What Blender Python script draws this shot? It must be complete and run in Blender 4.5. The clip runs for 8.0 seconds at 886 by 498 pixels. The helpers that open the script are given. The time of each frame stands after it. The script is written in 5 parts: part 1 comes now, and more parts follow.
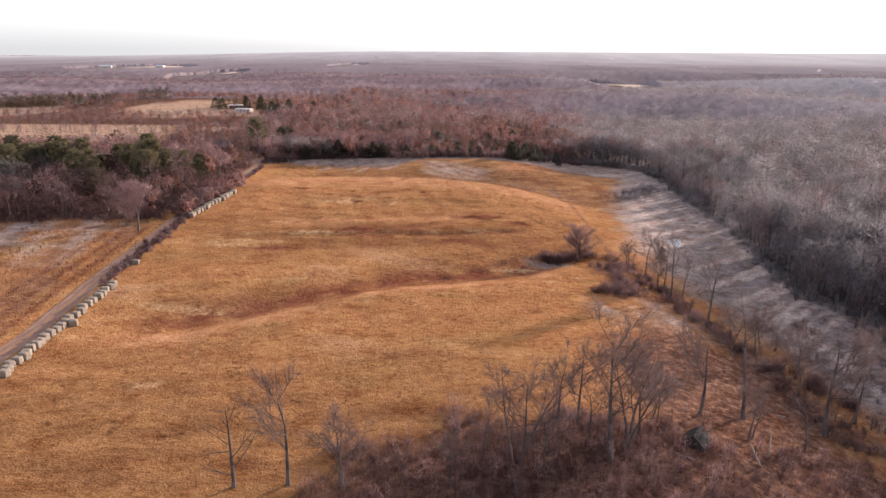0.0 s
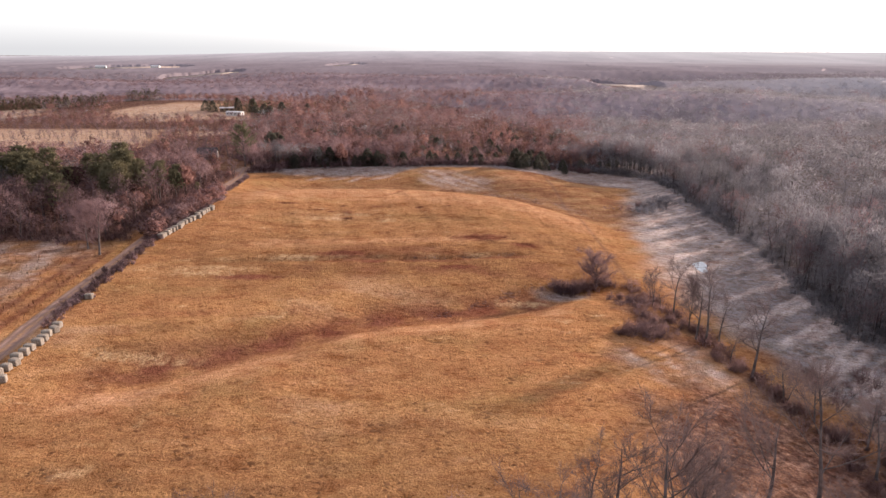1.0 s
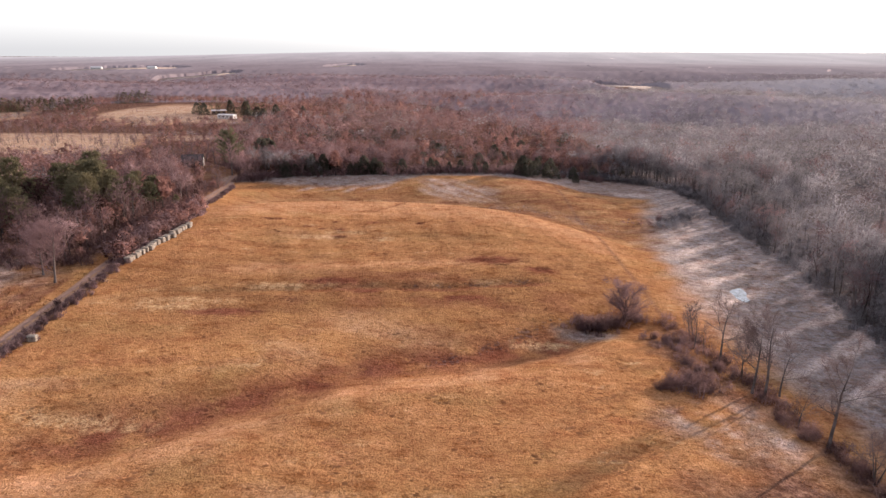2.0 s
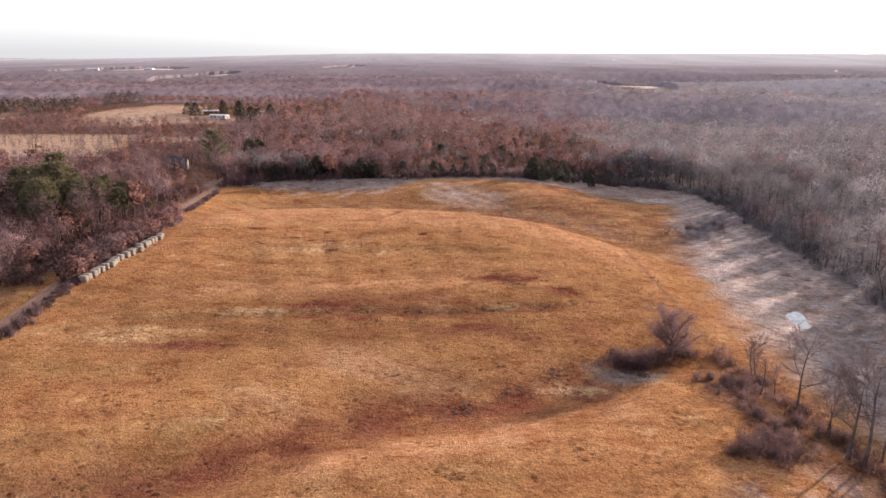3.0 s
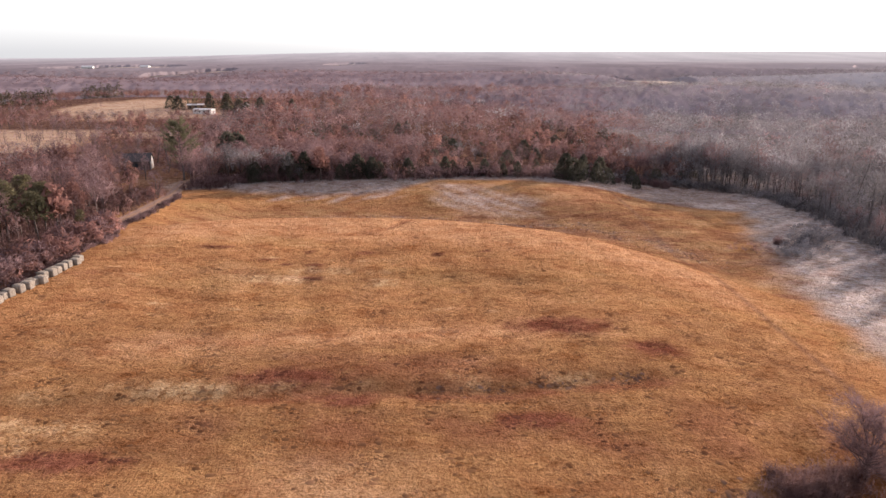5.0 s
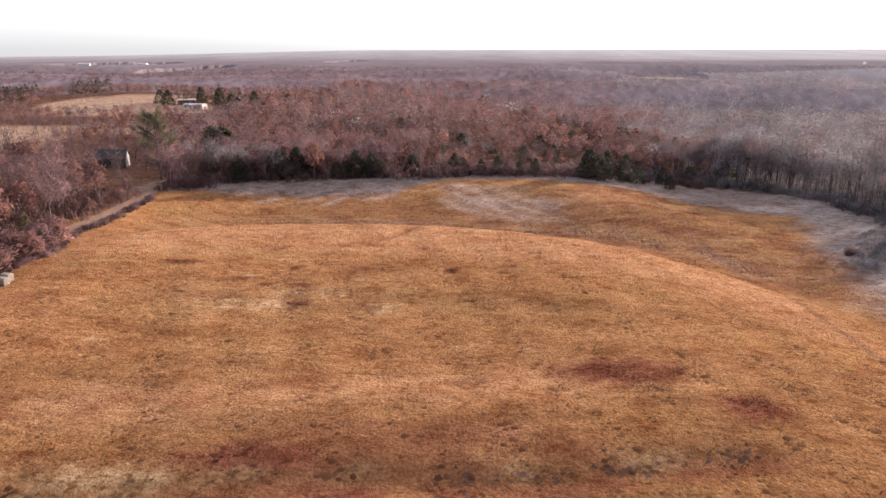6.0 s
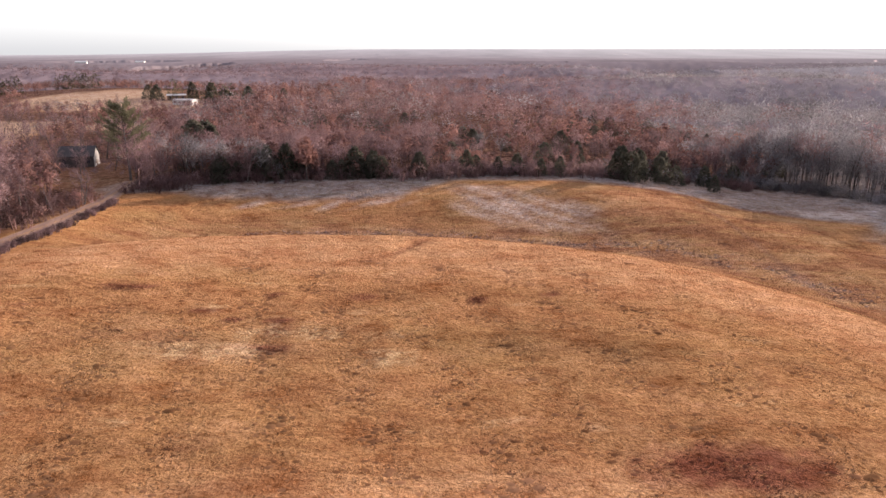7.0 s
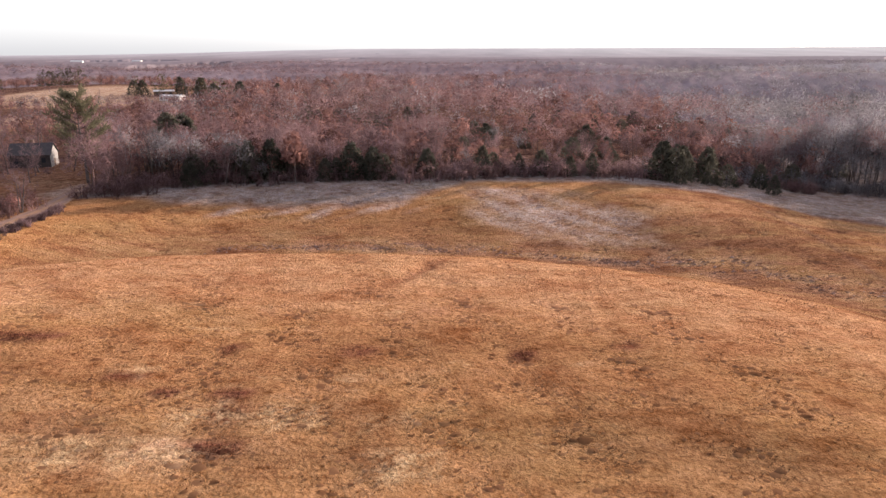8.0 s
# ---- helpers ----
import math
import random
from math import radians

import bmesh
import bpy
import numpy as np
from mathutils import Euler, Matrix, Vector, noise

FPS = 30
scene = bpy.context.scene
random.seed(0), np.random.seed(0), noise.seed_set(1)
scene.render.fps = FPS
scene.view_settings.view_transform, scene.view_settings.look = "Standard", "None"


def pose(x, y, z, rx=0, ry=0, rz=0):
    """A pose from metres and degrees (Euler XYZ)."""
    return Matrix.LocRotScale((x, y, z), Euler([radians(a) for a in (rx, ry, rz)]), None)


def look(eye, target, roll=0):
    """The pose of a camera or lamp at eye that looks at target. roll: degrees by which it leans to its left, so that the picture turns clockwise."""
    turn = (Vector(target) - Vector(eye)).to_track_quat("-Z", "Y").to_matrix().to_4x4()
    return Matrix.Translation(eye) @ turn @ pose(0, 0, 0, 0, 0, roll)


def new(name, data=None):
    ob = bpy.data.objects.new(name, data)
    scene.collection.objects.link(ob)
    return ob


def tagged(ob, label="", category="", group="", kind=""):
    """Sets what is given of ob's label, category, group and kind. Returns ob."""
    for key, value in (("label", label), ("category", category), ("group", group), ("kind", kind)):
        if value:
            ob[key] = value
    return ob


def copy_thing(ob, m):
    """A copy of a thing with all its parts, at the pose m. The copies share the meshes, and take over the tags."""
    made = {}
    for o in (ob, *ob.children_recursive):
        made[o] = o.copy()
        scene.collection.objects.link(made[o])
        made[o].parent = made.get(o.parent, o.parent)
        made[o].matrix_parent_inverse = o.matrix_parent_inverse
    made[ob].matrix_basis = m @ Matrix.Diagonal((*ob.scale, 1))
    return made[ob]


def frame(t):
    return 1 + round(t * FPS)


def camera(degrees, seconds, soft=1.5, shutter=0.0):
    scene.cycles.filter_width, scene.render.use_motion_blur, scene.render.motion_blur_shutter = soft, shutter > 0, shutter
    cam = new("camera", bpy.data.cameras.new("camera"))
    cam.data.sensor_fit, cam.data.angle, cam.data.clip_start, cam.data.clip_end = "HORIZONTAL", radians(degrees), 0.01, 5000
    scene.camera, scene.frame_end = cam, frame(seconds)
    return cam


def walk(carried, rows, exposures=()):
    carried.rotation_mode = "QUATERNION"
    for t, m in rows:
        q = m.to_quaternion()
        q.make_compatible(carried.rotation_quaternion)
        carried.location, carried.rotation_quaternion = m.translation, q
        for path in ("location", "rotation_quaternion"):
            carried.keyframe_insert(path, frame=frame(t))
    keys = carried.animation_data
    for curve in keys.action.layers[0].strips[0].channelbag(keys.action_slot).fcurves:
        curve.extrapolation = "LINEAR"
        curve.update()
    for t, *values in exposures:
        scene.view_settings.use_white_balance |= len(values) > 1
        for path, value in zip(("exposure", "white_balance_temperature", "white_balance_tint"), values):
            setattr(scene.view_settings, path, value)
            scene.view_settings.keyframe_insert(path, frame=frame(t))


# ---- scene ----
cam = camera(65, 8.0, soft=1.45)
EYE = 56.0
ROWS = [
    (0.0, 0.0, 0.0, 0.0, -0.0, -15.97, 0.22),
    (0.5, 0.38, 12.56, 0.37, -0.02, -16.02, 0.17),
    (1.0, 0.26, 25.19, 0.71, -0.05, -16.02, 0.12),
    (1.5, -0.32, 37.85, 0.89, -0.1, -16.01, 0.1),
    (2.0, -0.98, 50.53, 0.22, -0.1, -15.96, 0.09),
    (3.5, -3.48, 90.04, -6.1, -0.04, -15.75, -0.02),
    (4.0, -4.55, 102.86, -8.3, -0.0, -15.76, -0.07),
    (4.5, -5.61, 115.73, -10.46, 0.06, -15.76, -0.08),
    (6.0, -9.47, 156.04, -17.37, 0.18, -15.88, -0.11),
    (6.5, -10.94, 169.91, -19.72, 0.2, -15.89, -0.06),
    (7.0, -12.44, 184.14, -22.14, 0.24, -15.88, -0.06),
    (7.5, -13.89, 198.37, -24.51, 0.27, -15.87, -0.11),
    (8.0, -15.42, 212.74, -26.97, 0.28, -15.86, -0.2),
]
walk(cam, [(t, pose(x, y, EYE + z, 90 + pitch, 0, yaw) @ pose(0, 0, 0, 0, 0, roll)) for t, x, y, z, yaw, pitch, roll in ROWS])

# ---- light: low winter sun ahead and to the right, pale sky ----
SUN_AZ, SUN_EL = 50.0, 13.0
world = bpy.data.worlds.new("winter_sky")
scene.world = world
world.use_nodes = True
wn = world.node_tree
sky = wn.nodes.new("ShaderNodeTexSky")
sky.sky_type = "NISHITA"
sky.sun_disc = False
sky.sun_elevation, sky.sun_rotation = radians(SUN_EL), radians(SUN_AZ)
sky.air_density, sky.dust_density, sky.ozone_density = 1.0, 2.0, 1.0
# thin high cloud whitens the clear sky
grey_sky = wn.nodes.new("ShaderNodeRGBToBW")
veil = wn.nodes.new("ShaderNodeMix")
veil.data_type = "RGBA"
veil.inputs[0].default_value = 0.80
cloud = wn.nodes.new("ShaderNodeMix")
cloud.data_type, cloud.blend_type = "RGBA", "ADD"
cloud.inputs[0].default_value = 1.0
# haze brightens the sky towards the skyline
where = wn.nodes.new("ShaderNodeTexCoord")
axis = wn.nodes.new("ShaderNodeSeparateXYZ")
haze = wn.nodes.new("ShaderNodeMapRange")
haze.interpolation_type = "SMOOTHSTEP"
for sock, val in zip((1, 2, 3, 4), (0.0, 0.5, 1.0, 0.0)):
    haze.inputs[sock].default_value = val
tone = wn.nodes.new("ShaderNodeMix")
tone.data_type = "RGBA"
tone.inputs[6].default_value, tone.inputs[7].default_value = (2.05, 2.15, 3.0, 1), (2.55, 2.56, 2.74, 1)
wn.links.new(where.outputs["Generated"], axis.inputs["Vector"])
wn.links.new(axis.outputs["Z"], haze.inputs[0])
wn.links.new(haze.outputs[0], tone.inputs[0])
wn.links.new(tone.outputs[2], cloud.inputs[7])
wn.links.new(sky.outputs["Color"], grey_sky.inputs["Color"])
wn.links.new(sky.outputs["Color"], veil.inputs[6])
wn.links.new(grey_sky.outputs["Val"], veil.inputs[7])
wn.links.new(veil.outputs[2], cloud.inputs[6])
wn.links.new(cloud.outputs[2], wn.nodes["Background"].inputs["Color"])
wn.nodes["Background"].inputs["Strength"].default_value = 0.111
sun = new("sun", bpy.data.lights.new("sun", "SUN"))
sun.data.energy, sun.data.angle, sun.data.color = 4.5, radians(0.6), (1.0, 0.832, 0.742)
sun.matrix_world = look((100 * math.sin(radians(SUN_AZ)) * math.cos(radians(SUN_EL)),
                         100 * math.cos(radians(SUN_AZ)) * math.cos(radians(SUN_EL)),
                         100 * math.sin(radians(SUN_EL))), (0, 0, 0))
scene.view_settings.exposure = 1.02


# ---- the lie of the land ----
def smooth(a, b, v):
    q = np.clip((np.asarray(v, float) - a) / (b - a), 0, 1)
    return q * q * (3 - 2 * q)


def bell(v, c, w):
    return np.exp(-((v - c) / w) ** 2)


def crest(x):
    """Where the meadow's rise breaks off into the swale behind it."""
    return np.interp(x, [-80, -66, -57, -43, -24, -9, 3, 20, 30, 38, 60], [297, 303, 307, 309, 309, 307, 303, 296, 290, 283, 258])


def valley(x):
    """The damp fold that crosses the meadow."""
    return np.interp(x, [-80, -58, -44, -28, -19, -9.5, 4, 23, 35], [138, 143, 150, 159, 166, 170, 173, 179, 190])


def land(x, y):
    """Height of the ground at x, y."""
    x, y = np.asarray(x, float), np.asarray(y, float)
    h = -5.5 * smooth(18, 88, x) * (1 - smooth(380, 520, y))
    h = h - 2.5 * smooth(30, 70, x) * (1 - smooth(110, 165, y))
    s = y - crest(x)
    side = smooth(-95, -65, x) * (1 - smooth(45, 85, x))
    h = h + 1.6 * side * smooth(-75, -20, s) * (1 - smooth(-5, 12, s)) * (1 - 0.7 * smooth(5, 40, x))
    h = h - 4.8 * side * smooth(-3, 22, s) * (1 - smooth(26, 70, s)) * (1 - 0.5 * smooth(10, 50, x))
    h = h + 2.6 * bell(x, -90, 34) * bell(y, 264, 42) - 1.8 * bell(x, -82, 42) * bell(y, 135, 28)
    h = h - 2.6 * bell(y - valley(x), 3, 11) * smooth(-85, -50, x) * (1 - smooth(30, 60, x))
    h = h + 0.8 * bell(y - valley(x), -13, 9) * smooth(-60, -20, x) * (1 - smooth(30, 60, x)) + 0.7 * bell(y, 225, 10) * bell(x, -20, 40)
    h = h - 0.55 * bell(y - 211.6 - 0.19 * np.maximum(x, 0) + 0.10 * np.maximum(-20 - x, 0), 0, 1.7) * smooth(-75, -55, x) * (1 - smooth(22, 30, x))
    h = h + 0.7 * bell(y - 219 - 0.12 * x, 0, 8) * smooth(-80, -60, x) * (1 - smooth(15, 35, x))
    h = h - 0.5 * bell(x + 16.2 + 0.53 * (305 - y), 0, 1.3) * smooth(290, 297, y) * (1 - smooth(303, 309, y))
    h = h + 9.0 * bell(x, -260, 120) * bell(y, 730, 90)
    h = h + 6 * bell(x, 1000, 620) * bell(y, 1900, 600) + (38 - 30 * smooth(-300, -2200, x)) * smooth(3200, 4600, np.hypot(x, y))
    h = h - 6 * bell(x, 150, 500) * bell(y, 900, 300)
    roll = np.maximum(smooth(-60, 80, x) * smooth(430, 620, y), 0.6 * smooth(850, 1050, y)) * (1 - smooth(1300, 2200, y))
    h = h + roll * (5.0 * np.sin(y / 62 + x / 190) + 4.0 * np.sin(y / 105 - x / 150 + 1.0) + 3.0 * np.sin(x / 70 + y / 240))
    return h


def wobble(x, y, scale, seed=0.0):
    """Cheap smooth noise in -1..1 from a few turned waves."""
    v = 0
    for k, (a, f) in enumerate(((0.3, 1.0), (1.4, 1.37), (2.6, 0.83), (4.1, 1.91), (5.3, 2.6))):
        v = v + np.sin((x * math.cos(a) + y * math.sin(a)) * f / scale * 2.1 + seed * (k + 1.7) + 1.3 * k) / (1 + 0.5 * k)
    return v / 2.6


EDGE_Y = [60, 105, 149, 158, 168, 200, 227, 263, 306, 366, 380]
EDGE_X = [104, 100, 101, 99, 94, 94, 101, 105, 104, 108, 112]


def right_edge(y):
    return np.interp(y, EDGE_Y, EDGE_X)


def far_edge(x):
    return np.interp(x, [-100, -86, -66, -27, 0, 36, 46, 72, 85, 102, 115], [352, 357, 371, 375, 379, 378, 389, 393, 384, 370, 350])


def clearing(x, y):
    """Hay fields and yards beyond the first woods: 0 to 1."""
    a = smooth(440, 448, y + 4 * wobble(x, y, 20)) * (1 - smooth(540, 548, y)) * (1 - smooth(-180, -160, x + 0.25 * (y - 400)))
    u, v = (x + 238) / 58, (y - 660) / 54
    c = 1 - smooth(0.85, 1.05, np.hypot(u, v) + 0.12 * wobble(x, y, 60))
    d = 1 - smooth(0.8, 1.1, np.hypot((x + 182) / 32, (y - 640) / 24))
    e = 1 - smooth(0.8, 1.1, np.hypot((x + 112 + 0.35 * (y - 376)) / 13.5, (y - 376) / 28))
    f = 1 - smooth(0.8, 1.1, np.hypot((x + 430) / 80, (y - 650) / 60))
    g = 1 - smooth(0.8, 1.1, np.hypot((x + 172) / 22, (y - 520) / 16))
    return np.clip(a + c + d + e + f + g, 0, 1)


def wood_depth(x, y):
    """Metres behind the edge of the woods (negative: open land)."""
    x, y = np.asarray(x, float), np.asarray(y, float)
    w = 2.5 * wobble(x, y, 14)
    right = x - right_edge(y) - 1.3 * np.maximum(0, 62 - y)
    far = y - far_edge(x)
    left = np.minimum(-97 - x, y - (229 + 0.02 * x))
    far = np.where(x < -97, -1e3, far)
    return np.maximum(np.maximum(right, far), left) + w - 400 * clearing(x, y)


FROST_Y = [70, 130, 150, 168, 192, 216, 242, 262, 305, 350, 380]
FROST_X = [84, 76, 71, 66, 63, 62, 64, 66, 77, 89, 92]


def frosted(x, y):
    """Rime that the shade has kept, in a grey that also paints that shade: 0 to 1."""
    x, y = np.asarray(x, float), np.asarray(y, float)
    edge = np.interp(y, FROST_Y, FROST_X)
    a = smooth(-5, 6, x - edge + 3 * wobble(x, y, 9)) * smooth(66, 90, y)
    lim = np.interp(x, [-90, -84, -58, -37, -24, -10, 25, 51, 60, 71, 90], [356, 356, 357, 357, 360, 374, 373, 366, 353, 350, 344])
    b = 0.85 * smooth(-3, 3, y - lim + 1.5 * wobble(x, y, 7, 2)) * smooth(-100, -90, x)
    e = 0.75 * (1 - smooth(0.4, 1.25, np.hypot((x - 30.5) / 8, (y - 188.8) / 3.6) + 0.2 * wobble(x, y, 3)))
    f = 0.5 * smooth(-0.4, 0.5, wobble(x, y, 5)) * (1 - smooth(0.6, 1.2, np.hypot((x - 46) / 14, (y - 150) / 11)))
    g = 0.7 * smooth(-0.2, 0.6, wobble(x, y, 8)) * (1 - smooth(-112, -104, x)) * smooth(186, 208, y) * (1 - smooth(236, 246, y))
    return np.clip(np.maximum.reduce([a, b, e, f, g]), 0, 1)


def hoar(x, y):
    """Sunlight painted on frost as a paler, warmer tone: 0 to 1."""
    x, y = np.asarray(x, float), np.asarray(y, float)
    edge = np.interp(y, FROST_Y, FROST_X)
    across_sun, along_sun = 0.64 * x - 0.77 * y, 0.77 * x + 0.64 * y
    # streaks of sun between the trees, painted along the sun's direction
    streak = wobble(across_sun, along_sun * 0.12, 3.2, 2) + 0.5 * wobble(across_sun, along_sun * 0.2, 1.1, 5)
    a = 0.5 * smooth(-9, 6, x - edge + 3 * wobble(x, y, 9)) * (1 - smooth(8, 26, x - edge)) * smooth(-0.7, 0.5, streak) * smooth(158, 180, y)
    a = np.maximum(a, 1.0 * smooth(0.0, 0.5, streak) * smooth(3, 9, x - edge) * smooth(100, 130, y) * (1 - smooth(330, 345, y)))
    u, v = (x - 5) * 0.64 - (y - 350) * 0.77, (x - 5) * 0.77 + (y - 350) * 0.64
    furrow = 0.7 * np.sin(v * 1.15 + 2.2 * wobble(x, y, 13)) + 0.7 * wobble(x, y, 5.5, 3) + 0.3 * wobble(x, y, 2.2)
    c = 0.7 * (1 - smooth(0.35, 1.15, np.hypot(u / 25, v / 13) + 0.3 * wobble(x, y, 7))) * (0.35 + 0.65 * smooth(-0.9, 0.4, furrow))
    s = y - crest(x)
    d = 0.16 * bell(s, 25 + 5 * smooth(8, 40, x), 3.5 + 4.0 * smooth(0, 30, x)) * smooth(-52, -40, x) * (1 - smooth(50, 66, x)) * smooth(-0.7, 0.4, wobble(x, y, 3.2) + 0.5 * wobble(x, y, 11, 3))
    e = 0.7 * bell(y - far_edge(x), -19 + 2 * wobble(x, y, 8), 2.5) * smooth(-70, -60, x) * (1 - smooth(-30, -15, x)) * smooth(-0.2, 0.5, wobble(across_sun, along_sun * 0.2, 2.0))
    f = 0.55 * smooth(0.0, 0.7, wobble(x, y, 2.2)) * (1 - smooth(0.5, 1.2, np.hypot((x - 47) / 13, (y - 149) / 10)))
    g = 0.45 * smooth(-0.2, 0.5, wobble(x, y, 4) + 0.4 * wobble(x, y, 1.8)) * (1 - smooth(-108, -98, x)) * smooth(168, 192, y) * (1 - smooth(224, 232, y))
    g = np.maximum(g, 0.7 * (1 - smooth(0.4, 1.1, np.hypot((x - 84) / 13, (y - 354) / 7) + 0.3 * wobble(x, y, 4))))
    # the pale yard and the hay fields use the same tone
    g = np.maximum(g, 0.5 * (1 - smooth(0.4, 1.1, np.hypot((x + 97) / 6, (y - 362) / 10) + 0.3 * wobble(x, y, 3))))
    g = np.maximum(g, 0.42 * clearing(x, y) * (y > 430))
    return np.clip(np.maximum.reduce([a, c, d, e, f, g]), 0, 1)


# ---- materials ----
def material(name, rough=0.9, spec=0.2):
    m = bpy.data.materials.new(name)
    m.use_nodes = True
    b = m.node_tree.nodes["Principled BSDF"]
    b.inputs["Roughness"].default_value = rough
    b.inputs["Specular IOR Level"].default_value = spec
    return m, m.node_tree, b


def noise_at(nt, scale, detail=3.0, stretch=(1, 1, 1), source="Position", rough=0.55):
    geo = nt.nodes.new("ShaderNodeNewGeometry")
    mp = nt.nodes.new("ShaderNodeMapping")
    mp.inputs["Scale"].default_value = stretch
    nt.links.new(geo.outputs[source], mp.inputs["Vector"])
    n = nt.nodes.new("ShaderNodeTexNoise")
    n.inputs["Scale"].default_value, n.inputs["Detail"].default_value, n.inputs["Roughness"].default_value = scale, detail, rough
    nt.links.new(mp.outputs["Vector"], n.inputs["Vector"])
    return n.outputs["Fac"]


def ramp(nt, fac, stops):
    r = nt.nodes.new("ShaderNodeValToRGB")
    el = r.color_ramp.elements
    while len(el) < len(stops):
        el.new(0.5)
    for e, (p, c) in zip(el, stops):
        e.position, e.color = p, (*c, 1)
    nt.links.new(fac, r.inputs["Fac"])
    return r.outputs["Color"]


def mix(nt, fac, a, b, mode="MIX"):
    n = nt.nodes.new("ShaderNodeMix")
    n.data_type, n.blend_type = "RGBA", mode
    for sock, v in ((n.inputs[0], fac), (n.inputs[6], a), (n.inputs[7], b)):
        if isinstance(v, (int, float)):
            sock.default_value = v
        elif isinstance(v, tuple):
            sock.default_value = (*v, 1)
        else:
            nt.links.new(v, sock)
    return n.outputs[2]


def reach(nt, v, a, b, lo=0.0, hi=1.0):
    n = nt.nodes.new("ShaderNodeMapRange")
    n.interpolation_type = "SMOOTHSTEP"
    for sock, val in zip((1, 2, 3, 4), (a, b, lo, hi)):
        n.inputs[sock].default_value = val
    nt.links.new(v, n.inputs[0])
    return n.outputs[0]


def layer(nt, name):
    n = nt.nodes.new("ShaderNodeAttribute")
    n.attribute_name = name
    return n.outputs["Fac"]


def times(nt, a, b):
    n = nt.nodes.new("ShaderNodeMath")
    n.operation = "MULTIPLY"
    for sock, v in zip(n.inputs, (a, b)):
        if isinstance(v, (int, float)):
            sock.default_value = v
        else:
            nt.links.new(v, sock)
    return n.outputs[0]


def bump(nt, bsdf, height, strength, distance):
    n = nt.nodes.new("ShaderNodeBump")
    n.inputs["Strength"].default_value, n.inputs["Distance"].default_value = strength, distance
    nt.links.new(height, n.inputs["Height"])
    nt.links.new(n.outputs["Normal"], bsdf.inputs["Normal"])


def island(nt):
    return nt.nodes.new("ShaderNodeNewGeometry").outputs["Random Per Island"]


GRASS_TAN, GRASS_GOLD, GRASS_RUST = (0.36, 0.168, 0.080), (0.385, 0.192, 0.088), (0.18, 0.066, 0.042)
GRASS_OLIVE, STRAW, SHADED_FROST = (0.26, 0.15, 0.066), (0.53, 0.338, 0.195), (0.25, 0.222, 0.235)


def meadow_colour(nt):
    """Dry late-autumn grass: gold and tan, with rust, olive and straw patches, shaded and sunlit frost."""
    c = ramp(nt, noise_at(nt, 0.03, 4, (0.6, 1.5, 1)), [(0.28, (0.44, 0.245, 0.145)), (0.42, GRASS_GOLD), (0.52, GRASS_TAN), (0.68, (0.30, 0.145, 0.068))])
    c = mix(nt, times(nt, reach(nt, noise_at(nt, 0.11, 6, (0.7, 1.2, 1), rough=0.7), 0.54, 0.72), 0.6), c, (0.24, 0.095, 0.055))
    c = mix(nt, times(nt, reach(nt, noise_at(nt, 0.055, 4, (0.7, 1.1, 1.3)), 0.52, 0.68), 0.55), c, GRASS_OLIVE)
    c = mix(nt, times(nt, reach(nt, noise_at(nt, 0.16, 6, (0.6, 1.2, 1), rough=0.75), 0.58, 0.72), 0.8), c, STRAW)
    c = mix(nt, layer(nt, "sedge"), c, ramp(nt, noise_at(nt, 0.12, 6, (0.5, 1.5, 1), rough=0.7), [(0.32, (0.145, 0.066, 0.042)), (0.45, (0.24, 0.112, 0.064)), (0.56, (0.29, 0.158, 0.082)), (0.7, (0.36, 0.215, 0.13))]))
    c = mix(nt, layer(nt, "green"), c, ramp(nt, noise_at(nt, 0.15, 5, (0.5, 1.3, 1)), [(0.3, (0.175, 0.082, 0.042)), (0.6, (0.285, 0.142, 0.067))]))
    c = mix(nt, layer(nt, "orange"), c, ramp(nt, noise_at(nt, 0.22, 6, (0.7, 1.2, 1), rough=0.7), [(0.35, (0.42, 0.195, 0.105)), (0.6, (0.50, 0.27, 0.155))]))
    c = mix(nt, times(nt, layer(nt, "rust"), reach(nt, noise_at(nt, 0.55, 5, rough=0.7), 0.26, 0.46)), c, GRASS_RUST)
    c = mix(nt, times(nt, layer(nt, "straw"), reach(nt, noise_at(nt, 0.9, 5, rough=0.75), 0.36, 0.56)), c, STRAW)
    c = mix(nt, layer(nt, "litter"), c, ramp(nt, noise_at(nt, 0.6, 7, rough=0.75), [(0.34, (0.06, 0.035, 0.031)), (0.48, (0.12, 0.062, 0.05)), (0.6, (0.25, 0.14, 0.105)), (0.74, (0.40, 0.27, 0.205))]))
    # frost in two painted tones: darker for shade, paler and warmer for sun
    rime = reach(nt, noise_at(nt, 0.8, 5, rough=0.7), 0.3, 0.7, 0.72, 1.0)
    pale = mix(nt, reach(nt, noise_at(nt, 0.3, 5, rough=0.7), 0.46, 0.66), SHADED_FROST, (0.135, 0.117, 0.115))
    c = mix(nt, times(nt, layer(nt, "frost"), rime), c, pale)
    clod = reach(nt, noise_at(nt, 1.1, 5, rough=0.75), 0.30, 0.54)
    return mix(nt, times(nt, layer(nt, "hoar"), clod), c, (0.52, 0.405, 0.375))


